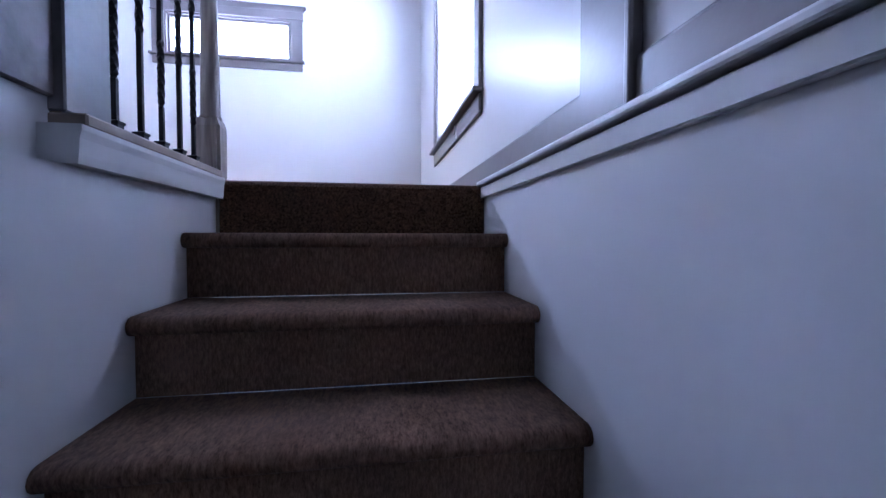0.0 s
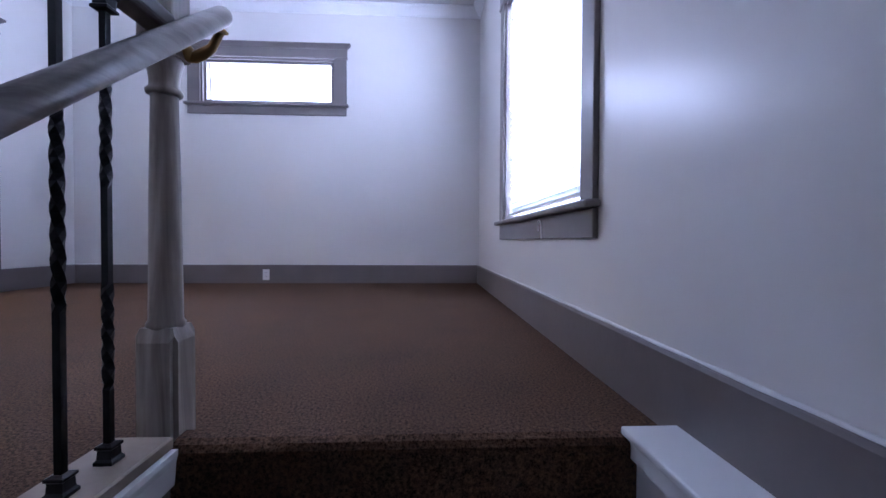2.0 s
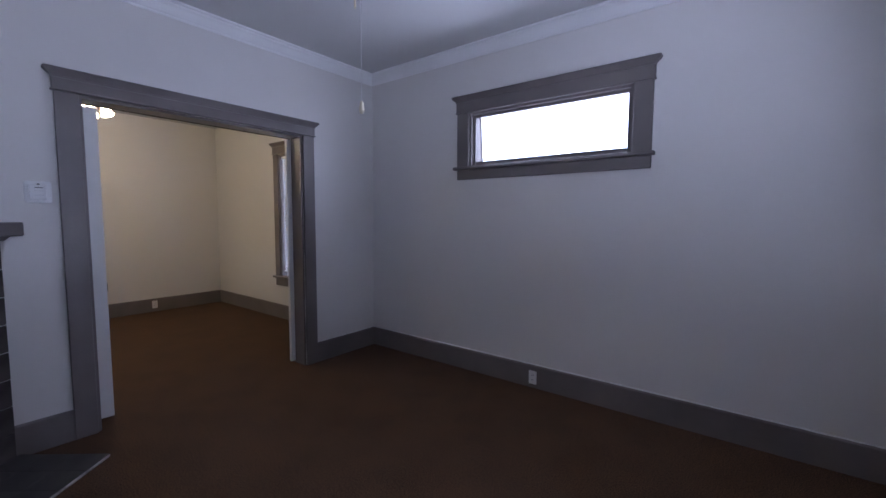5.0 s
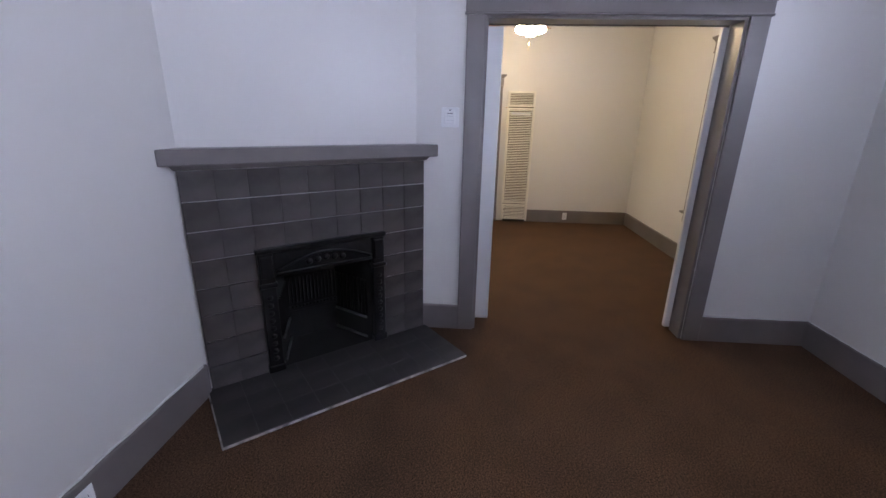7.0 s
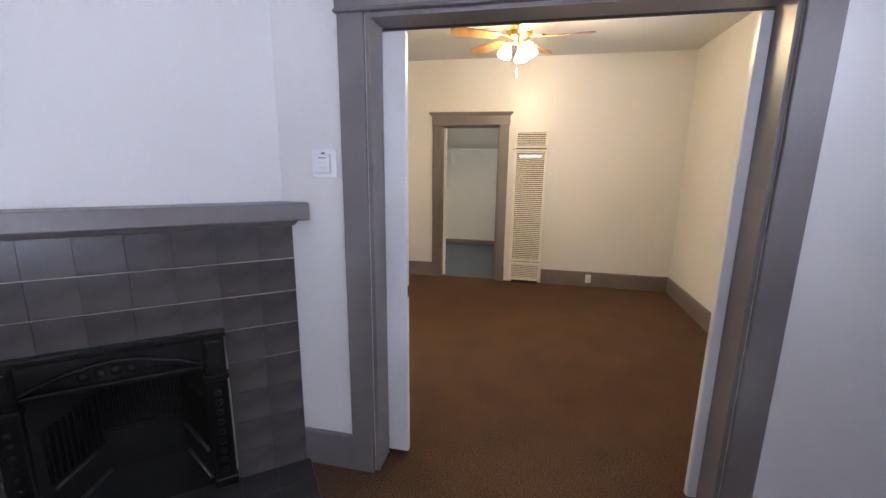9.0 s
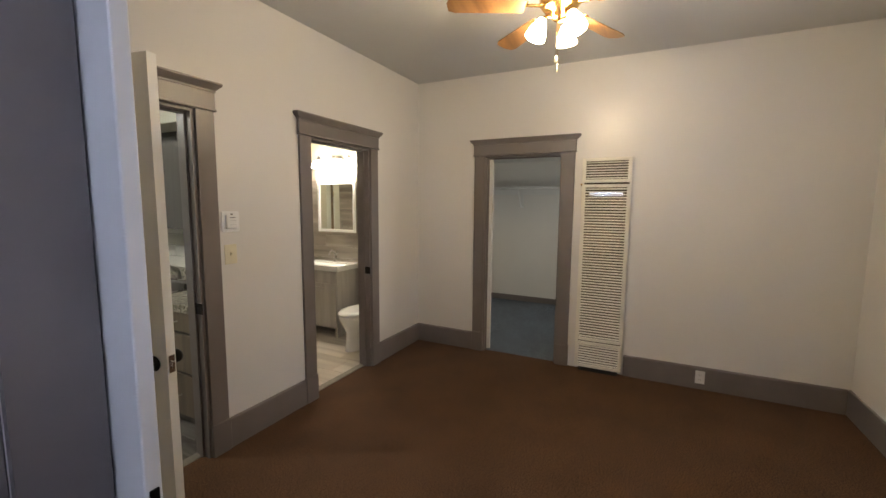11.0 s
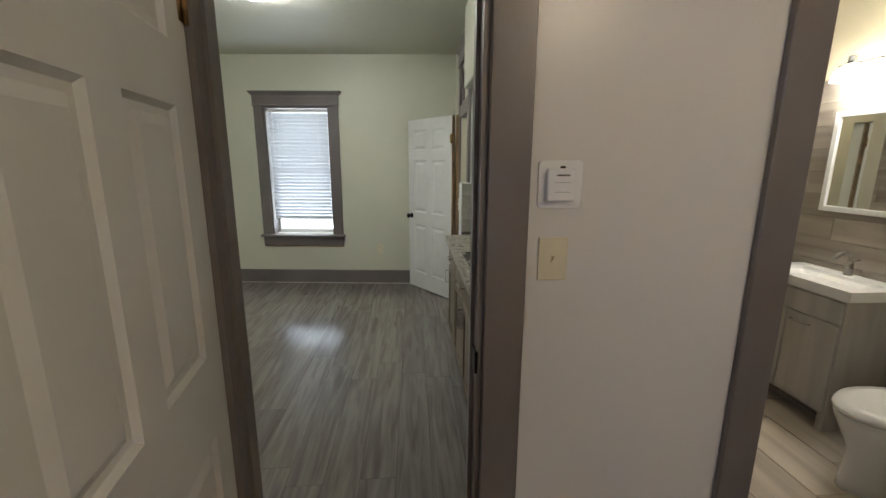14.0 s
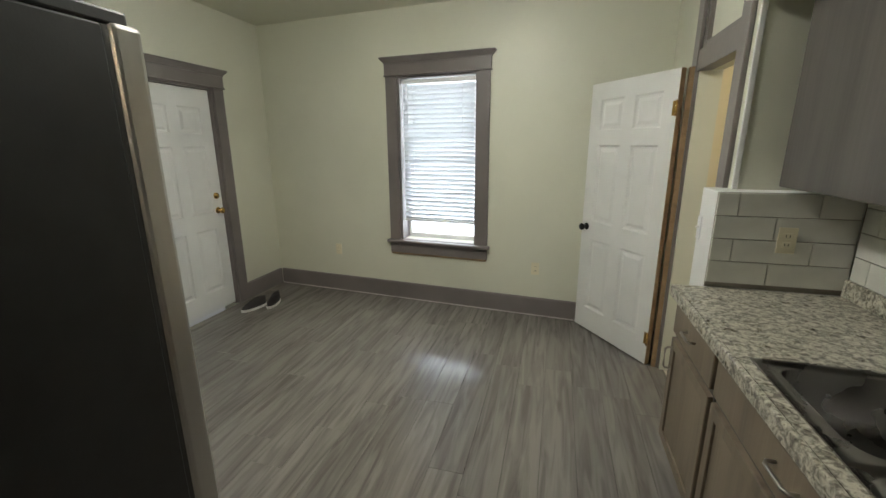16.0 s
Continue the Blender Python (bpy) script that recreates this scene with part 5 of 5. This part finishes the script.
wpart("deck_plate", b, NICKEL, faucet)
b = bmesh.new()
lathe(b, [(0.026, 0.936), (0.024, 0.95), (0.020, 0.97), (0.020, 1.0), (0.012, 1.005)], Matrix.Translation((-1.87, FY, 0)), 18)
wpart("body", b, NICKEL, faucet)
b = bmesh.new()
tube(b, [(-1.87, FY, 0.96), (-1.865, FY - 0.02, 0.99), (-1.85, FY - 0.08, 1.035), (-1.83, FY - 0.13, 1.065), (-1.81, FY - 0.18, 1.07), (-1.795, FY - 0.21, 1.06), (-1.79, FY - 0.225, 1.035), (-1.79, FY - 0.225, 1.02)], [0.014, 0.014, 0.013, 0.0125, 0.012, 0.012, 0.012, 0.0125], seg=14)
wpart("spout", b, NICKEL, faucet)
b = bmesh.new()
tube(b, [(-1.87, FY, 1.0), (-1.865, FY - 0.005, 1.02), (-1.83, FY - 0.02, 1.045), (-1.80, FY - 0.03, 1.065)], [0.012, 0.011, 0.009, 0.007], seg=10)
wpart("lever", b, NICKEL, faucet)

# wall cabinets
FU = F(-1.72, 0, -90)


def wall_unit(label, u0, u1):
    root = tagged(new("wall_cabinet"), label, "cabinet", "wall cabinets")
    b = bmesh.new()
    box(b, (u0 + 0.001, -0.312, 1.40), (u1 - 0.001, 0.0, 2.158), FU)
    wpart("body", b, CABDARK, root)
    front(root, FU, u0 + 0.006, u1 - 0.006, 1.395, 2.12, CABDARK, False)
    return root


wall_unit("grey-brown wall cabinet with a flat door", 5.265, 6.315)
wall_unit("grey-brown wall cabinet with a flat door", 4.08, 5.26)
# thin white edge trim at the alcove's end
b = bmesh.new()
soft_box(b, (-1.592, -6.436, 1.37), (-1.568, -6.424, 2.165), r=0.003)
structure("trim_alcove", b, WHITE, "thin white edge trim of the alcove", "trim")

# refrigerator against the north wall
fr = tagged(new("refrigerator"), "tall refrigerator with black sides and stainless doors", "refrigerator")
b = bmesh.new()
soft_box(b, (0.28, -5.03, 0.02), (1.16, -4.28, 1.86), r=0.006)
wpart("body", b, FRIDGESIDE, fr)
for x0, x1, in ((0.28, 0.717), (0.723, 1.16)):
    b = bmesh.new()
    soft_box(b, (x0, -5.135, 0.06), (x1, -5.045, 1.875), r=0.018, seg=3)
    d = wpart("door", b, STEEL, fr, "brushed stainless door")
b = bmesh.new()
box(b, (0.285, -5.045, 0.06), (1.155, -5.03, 1.86))
wpart("gasket", b, DARK, fr, "black door gasket")
for x in (0.66, 0.76):
    b = bmesh.new()
    tube(b, [(x, -5.13, 0.75), (x, -5.18, 0.77), (x, -5.185, 0.9), (x, -5.185, 1.5), (x, -5.18, 1.58), (x, -5.13, 1.6)], 0.012, seg=10)
    wpart("handle", b, STEEL, fr)
b = bmesh.new()
soft_box(b, (0.285, -5.10, 1.861), (0.40, -4.84, 1.90), r=0.008, seg=2)
wpart("hinge_cover", b, FRIDGESIDE, fr, "black hinge cover")
b = bmesh.new()
soft_box(b, (1.04, -5.10, 1.861), (1.155, -4.84, 1.90), r=0.008, seg=2)
wpart("hinge_cover", b, FRIDGESIDE, fr, "black hinge cover")
for x in (0.33, 1.11):
    b = bmesh.new()
    lathe(b, [(0.018, -0.012), (0.022, -0.002), (0.018, 0.021)], Matrix.Translation((x, -4.98, 0)), 12)
    wpart("foot", b, DARK, fr)


# shoes by the back door
def shoe(x, y, deg, label):
    root = thing("shoe", label, "shoe", (x, y, -0.001), "pair of shoes")
    m = Matrix.Translation((0, 0, 0))
    out = []
    L = 0.27
    def ring(s, z, dx=0.0):
        pts = []
        for i in range(20):
            a = 2 * math.pi * i / 20
            w = 0.045 * s * (1.0 + 0.12 * math.cos(a)) 
            pts.append((dx + (L / 2) * s * math.cos(a), w * math.sin(a), z))
        return pts
    b = bmesh.new()
    loft(b, [ring(1.0, 0.0), ring(1.03, 0.008), ring(1.02, 0.024), ring(0.97, 0.026)], m, True)
    o = part("sole", b, SOLE, root, "white rubber sole")
    b = bmesh.new()
    up = []
    for z, s, dx in ((0.024, 0.97, 0), (0.045, 0.93, -0.004), (0.065, 0.82, -0.02), (0.088, 0.64, -0.045), (0.105, 0.5, -0.06)):
        up.append(ring(s, z, dx))
    up.append(ring(0.36, 0.085, -0.06))
    up.append(ring(0.34, 0.045, -0.06))
    loft(b, up, m)
    o2 = part("upper", b, SHOE, root, "dark canvas upper")
    b = bmesh.new()
    for k in range(4):
        tube(b, [(0.012 + 0.018 * k - 0.01, -0.02, 0.082 - 0.006 * k), (0.018 * k + 0.002, 0.0, 0.088 - 0.006 * k), (0.012 + 0.018 * k - 0.01, 0.02, 0.082 - 0.006 * k)], 0.0028, seg=6)
    part("laces", b, SOLE, root, "pale laces")
    root.rotation_euler = (0, 0, radians(deg))
    return root


shoe(2.06, -7.41, 72, "dark canvas sneaker with white sole on the floor")
shoe(1.945, -7.56, 104, "dark canvas sneaker with white sole on the floor")

# flush ceiling lamp in the kitchen
kl = thing("ceiling_lamp", "round frosted flush ceiling lamp, lit", "ceiling lamp", (KLX, KLY, KIT_Z))
b = bmesh.new()
lathe(b, [(0.15, -0.001), (0.155, -0.02), (0.14, -0.03)], seg=32)
part("pan", b, BRASS, kl)
b = bmesh.new()
lathe(b, [(0.138, -0.028), (0.135, -0.05), (0.11, -0.08), (0.06, -0.098), (0.01, -0.102)], seg=32)
part("globe", b, KITCHBULB, kl, "glowing frosted glass dome")

bl = thing("ceiling_lamp", "small round warm ceiling lamp, lit", "ceiling lamp", (-2.35, -7.05, BATH_Z))
b = bmesh.new()
lathe(b, [(0.10, -0.001), (0.105, -0.015), (0.095, -0.022)], seg=28)
part("pan", b, BRASS, bl)
b = bmesh.new()
lathe(b, [(0.093, -0.020), (0.09, -0.035), (0.07, -0.06), (0.035, -0.072), (0.008, -0.075)], seg=28)
part("globe", b, BACKBULB, bl, "glowing warm glass dome")

# ---- bathroom ----
van = tagged(new("vanity"), "pale grey wood vanity with white basin top", "vanity")
VX, VY0, VY1 = -3.45, -5.40, -4.74
b = bmesh.new()
box(b, (-3.859, VY0 + 0.001, 0.10), (VX, VY1 - 0.001, 0.80))
for y in (VY0, VY1 - 0.04):
    box(b, (-3.859, y + 0.001, -0.012), (VX + 0.002, y + 0.039, 0.10))
wpart("body", b, VANITY, van)
FV = F(VX, 0, -90)
front(van, FV, -VY1 + 0.008, -VY0 - 0.008, 0.66, 0.79, VANITY, False, "drawer_front")
for a, c, s in ((-VY1 + 0.008, -(VY0 + VY1) / 2 - 0.002, 1), (-(VY0 + VY1) / 2 + 0.002, -VY0 - 0.008, -1)):
    front(van, FV, a, c, 0.12, 0.65, VANITY, False)
    pull(van, FV @ Matrix.Translation(((a + c) / 2 + 0.06 * s, 0.019, 0.60)), True, 0.12)
b = bmesh.new()
cm = Matrix.Translation(((-3.86 + VX + 0.02) / 2, (VY0 + VY1) / 2, 0))
w, h = 0.42, 0.69
o = rrect(w, h, 0.006)
inn = [(x + 0.03, y) for x, y in rrect(0.27, 0.54, 0.05)]
loft(b, [[(x, y, 0.801) for x, y in o], [(x, y, 0.86) for x, y in o], [(x, y, 0.86) for x, y in inn], [(x * 0.95, y * 0.97, 0.84) for x, y in inn], [(x * 0.8, y * 0.85, 0.815) for x, y in inn]], cm)
for f in b.faces:
    f.smooth = False
wpart("basin_top", b, PORCELAIN, van, "white ceramic basin top")
bf = tagged(new("basin_faucet"), "brushed nickel single-lever basin faucet", "faucet")
b = bmesh.new()
vy = (VY0 + VY1) / 2
lathe(b, [(0.025, 0.861), (0.022, 0.875), (0.018, 0.93), (0.016, 0.96)], Matrix.Translation((-3.80, vy, 0)), 16)
wpart("body", b, NICKEL, bf)
b = bmesh.new()
tube(b, [(-3.80, vy, 0.94), (-3.79, vy, 0.985), (-3.755, vy, 1.005), (-3.71, vy, 0.995), (-3.685, vy, 0.965)], [0.014, 0.014, 0.013, 0.013, 0.012], seg=12)
wpart("spout", b, NICKEL, bf)
b = bmesh.new()
tube(b, [(-3.80, vy + 0.012, 0.955), (-3.80, vy + 0.05, 0.97)], [0.008, 0.006], seg=8)
wpart("lever", b, NICKEL, bf)

mir = tagged(new("wall_mirror"), "white framed rectangular bathroom mirror", "mirror")
MY0, MY1, MZ0, MZ1, MF = -5.37, -4.76, 1.24, 1.88, 0.035
FB = F(-3.848, 0, -90)
b = bmesh.new()
for lo, hi in (((-MY1, 0.0005, MZ0), (-MY1 + MF, 0.022, MZ1)), ((-MY0 - MF, 0.0005, MZ0), (-MY0, 0.022, MZ1)), ((-MY1 + MF, 0.0005, MZ0), (-MY0 - MF, 0.022, MZ0 + MF)), ((-MY1 + MF, 0.0005, MZ1 - MF), (-MY0 - MF, 0.022, MZ1))):
    soft_box(b, lo, hi, FB, 0.003)
wpart("frame", b, WHITE, mir)
b = bmesh.new()
box(b, (-MY1 + MF, 0.0005, MZ0 + MF), (-MY0 - MF, 0.010, MZ1 - MF), FB)
wpart("glass", b, MIRROR, mir)

vl = tagged(new("vanity_light"), "chrome vanity light with three glowing bell shades", "wall lamp")
b = bmesh.new()
tube(b, [FB @ Vector((4.68, 0.05, 2.155)), FB @ Vector((5.38, 0.05, 2.155))], 0.012, seg=10)
soft_box(b, (4.95, 0.0005, 2.105), (5.11, 0.03, 2.205), FB, 0.006)
wpart("bar", b, CHROME, vl)
for u in (4.79, 5.03, 5.27):
    b = bmesh.new()
    lathe(b, [(0.010, 2.205), (0.022, 2.197), (0.022, 2.17), (0.03, 2.15), (0.012, 2.14)], FB @ Matrix.Translation((u, 0.085, 0)), 16)
    tube(b, [FB @ Vector((u, 0.05, 2.155)), FB @ Vector((u, 0.085, 2.17))], 0.008, seg=8)
    wpart("holder", b, CHROME, vl)
    b = bmesh.new()
    lathe(b, [(0.028, 2.149), (0.06, 2.13), (0.082, 2.095), (0.09, 2.055), (0.02, 2.053)], FB @ Matrix.Translation((u, 0.085, 0)), 22)
    wpart("shade", b, BATHBULB, vl, "glowing white glass shade")

toilet = tagged(new("toilet"), "white porcelain toilet with closed lid", "toilet")
TY = -4.33
def oval(cx, rx, ry, z, n=28):
    return [(cx + rx * math.cos(2 * math.pi * i / n), TY + ry * math.sin(2 * math.pi * i / n), z) for i in range(n)]
b = bmesh.new()
loft(b, [oval(-3.36, 0.24, 0.105, -0.013), oval(-3.36, 0.235, 0.10, 0.05), oval(-3.36, 0.22, 0.10, 0.2), oval(-3.34, 0.24, 0.14, 0.29), oval(-3.33, 0.26, 0.175, 0.36), oval(-3.33, 0.265, 0.18, 0.395)], cap0=True)
wpart("bowl", b, PORCELAIN, toilet)
b = bmesh.new()
loft(b, [oval(-3.33, 0.262, 0.178, 0.397), oval(-3.33, 0.27, 0.187, 0.402), oval(-3.33, 0.27, 0.187, 0.414), oval(-3.335, 0.268, 0.185, 0.418), oval(-3.335, 0.262, 0.182, 0.43), oval(-3.34, 0.2, 0.14, 0.437)], cap0=True)
wpart("lid", b, PORCELAIN, toilet, "closed white seat and lid")
b = bmesh.new()
soft_box(b, (-3.845, TY - 0.20, 0.38), (-3.64, TY + 0.20, 0.74), r=0.025, seg=3)
soft_box(b, (-3.848, TY - 0.21, 0.741), (-3.63, TY + 0.21, 0.775), r=0.01, seg=2)
wpart("tank", b, PORCELAIN, toilet)
b = bmesh.new()
soft_box(b, (-3.70, TY - 0.11, 0.2), (-3.55, TY + 0.11, 0.39), r=0.02, seg=2)
wpart("pedestal_back", b, PORCELAIN, toilet)

tub = tagged(new("bathtub"), "white bathtub beyond the vanity", "bathtub")
b = bmesh.new()
cm = Matrix.Translation((-3.47, -6.55, 0))
o, inn = rrect(0.75, 1.5, 0.03), rrect(0.6, 1.34, 0.15)
loft(b, [[(x, y, -0.012) for x, y in o], [(x, y, 0.5) for x, y in o], [(x, y, 0.52) for x, y in rrect(0.73, 1.48, 0.03)], [(x, y, 0.52) for x, y in inn], [(x * 0.85, y * 0.9, 0.15) for x, y in inn], [(x * 0.7, y * 0.8, 0.1) for x, y in inn]], cm)
wpart("shell", b, PORCELAIN, tub)
# towel bar on the wall seen in the mirror and through the far doorway
tb = tagged(new("corner_shelf"), "white ceramic wall shelf on the tile", "shelf")
b = bmesh.new()
soft_box(b, (-2.36, -5.35, 1.42), (-2.236, -5.05, 1.45), r=0.006)
wpart("ledge", b, PORCELAIN, tb)

# ---- pieces: tiles and planks ----
def tile_mesh(name, w, h, t, r, material):
    b = bmesh.new()
    box(b, (-w / 2, 0, -h / 2), (w / 2, t - r, h / 2))
    vs = [(-w / 2, t - r, -h / 2), (w / 2, t - r, -h / 2), (w / 2, t - r, h / 2), (-w / 2, t - r, h / 2)]
    us = [(-w / 2 + r, t, -h / 2 + r), (w / 2 - r, t, -h / 2 + r), (w / 2 - r, t, h / 2 - r), (-w / 2 + r, t, h / 2 - r)]
    for f in [f for f in b.faces if all(abs(v.co.y - (t - r)) < 1e-6 for v in f.verts)]:
        bmesh.ops.delete(b, geom=[f], context="FACES_ONLY")
    loft(b, [vs, us])
    for f in b.faces:
        f.smooth = False
    bmesh.ops.recalc_face_normals(b, faces=b.faces[:])
    me = bpy.data.meshes.new(name)
    b.to_mesh(me)
    b.free()
    me.materials.append(material)
    return me


def lay(mesh_cache, name, parent, m, u0, u1, z0, z1, t, r, gap, material):
    """One piece, between its joints."""
    key = (name, round(u1 - u0, 3), round(z1 - z0, 3))
    if key not in mesh_cache:
        mesh_cache[key] = tile_mesh(name, u1 - u0 - gap, z1 - z0 - gap, t, r, material)
    ob = new(name, mesh_cache[key])
    ob.matrix_basis = m @ Matrix.Translation(((u0 + u1) / 2, 0, (z0 + z1) / 2))
    ob.parent = parent
    return ob


cache = {}
CHIPPED = mat("chipped_brown", (0.16, 0.07, 0.03), 0.7, 0.2, 30)
rnd = random.Random(3)
for r in range(ROWS):
    for c in range(COLS):
        u0, z0 = c * TW, 0.002 + r * TH
        z1 = z0 + TH
        if 2 <= c <= 6 and z0 < IT - 0.04:
            if z1 < IT + 0.02:
                continue
            z0 = IT - 0.02
        ob = lay(cache, "tile", fp, FP @ Matrix.Translation((0, -0.006 + rnd.uniform(-0.001, 0.001), 0)), u0, u0 + TW, z0 + 0.0026, z1 - 0.0026, 0.012, 0.0013, 0.0003, TILEPAINT)
for u, z, w in ((0.405, 1.012, 0.018), (0.285, 1.022, 0.045)):
    b = bmesh.new()
    soft_box(b, (u - w / 2, 0.005, z - 0.003), (u + w / 2, 0.0072, z + 0.003), FP, 0.001)
    wpart("chip", b, CHIPPED, fp, "brown chip in the paint")
# hearth tiles
HM = FP @ Matrix.Translation((0, 0, 0.014)) @ pose(0, 0, 0, 90, 0, 0)
for r in range(3):
    for c in range(COLS):
        u0 = -0.018 + c * (FL + 0.04) / COLS
        lay(cache, "tile", hearth, HM, u0, u0 + (FL + 0.04) / COLS, 0.012 - (r + 1) * 0.184, 0.012 - r * 0.184, 0.006, 0.001, 0.0002, HEARTH)

# subway tile round the counter
SUB = structure("backsplash", slab_with_holes(bmesh.new(), 4.07, 6.318, 0.922, 1.40, 0.0005, 0.004, [], F(-2.035, 0, -90)), SUBGROUT, "glossy off-white subway tile backsplash", "backsplash")
def courses(parent, m, u0, u1, z0, z1, L, H, material, t=0.008, name="tile", gap=0.003, half=0.5):
    z, k = z0, 0
    while z < z1 - 0.01:
        u = u0 - (L * ((k * half) % 1.0))
        while u < u1 - 1e-4:
            a, c = max(u, u0), min(u + L, u1)
            if c - a > 0.02:
                lay(cache, name, parent, m, a, c, z, min(z + H, z1), t, 0.002, gap, material)
            u += L
        z += H
        k += 1


courses(SUB, F(-2.031, 0, -90), 4.07, 6.30, 1.0, 1.40, 0.305, 0.105, SUBWAY)
b = bmesh.new()
box(b, (-2.025, -6.3195, 0.922), (-1.482, -6.316, 1.365))
SUB2 = structure("backsplash_return", b, SUBGROUT, "glossy off-white subway tile on the alcove end", "backsplash")
courses(SUB2, F(0, -6.316, 0), -2.025, -1.482, 0.945, 1.365, 0.305, 0.105, SUBWAY)
plate("wall_outlet", "ivory duplex outlet on the subway tile", "outlet", F(0, -6.308, 0), -1.77, 1.16, material=IV)

# plank tile in the bathroom
b = bmesh.new()
box(b, (-3.8595, -7.78, 0.0), (-3.857, -4.0, 2.1))
BW = structure("tile_wall", b, SUBGROUT, "grey-brown wood-look plank tile wall", "tile wall")
courses(BW, F(-3.857, 0, -90), 4.0, 7.6, 0.0, 2.1, 0.9, 0.15, BATHTILE, half=0.37)
b = bmesh.new()
box(b, (-2.2225, -6.4, 0.0), (-2.2205, -4.0, 2.1))
BE = structure("tile_wall_east", b, SUBGROUT, "grey-brown wood-look plank tile wall", "tile wall")
courses(BE, F(-2.2225, 0, 90), -6.4, -4.0, 0.0, 2.1, 0.9, 0.15, BATHTILE, half=0.37)

def rows_flat(parent, x0, x1, y0, y1, W, L, material, zbase, t, name, seedv, gap):
    """Planks or tiles lying flat, long side along y."""
    rr = random.Random(seedv)
    x = x0
    while x < x1 - 0.01:
        y = y0 - rr.uniform(0, L)
        while y < y1 - 1e-4:
            a, c = max(y, y0), min(y + L, y1)
            if c - a > 0.03:
                w = min(W, x1 - x)
                key = (name, round(w, 3), round(c - a, 3))
                if key not in cache:
                    cache[key] = tile_mesh(name, w - gap, c - a - gap, t, 0.0012, material)
                ob = new(name, cache[key])
                ob.matrix_basis = Matrix.Translation((x + w / 2, (a + c) / 2, zbase)) @ pose(0, 0, 0, 90, 0, 0)
                ob.parent = parent
            y += L
        x += W


for x0, x1, y0, y1, seedv in ((-1.50, -0.06, -8.27, -3.94, 5), (-0.06, 2.32, -8.27, -4.13, 9), (-1.60, -1.50, -8.15, -6.43, 11)):
    rows_flat(subfloor, x0, x1, y0, y1, 0.18, 1.22, PLANK, -0.012, 0.012, "plank", seedv, 0.0012)
rows_flat(bathfloor, -3.86, -2.22, -6.4, -3.95, 0.30, 0.60, BATHFLOOR, -0.013, 0.012, "tile", 6, 0.004)
rows_flat(bathfloor, -2.22, -1.602, -7.78, -6.42, 0.30, 0.60, BATHFLOOR, -0.013, 0.012, "tile", 8, 0.004)
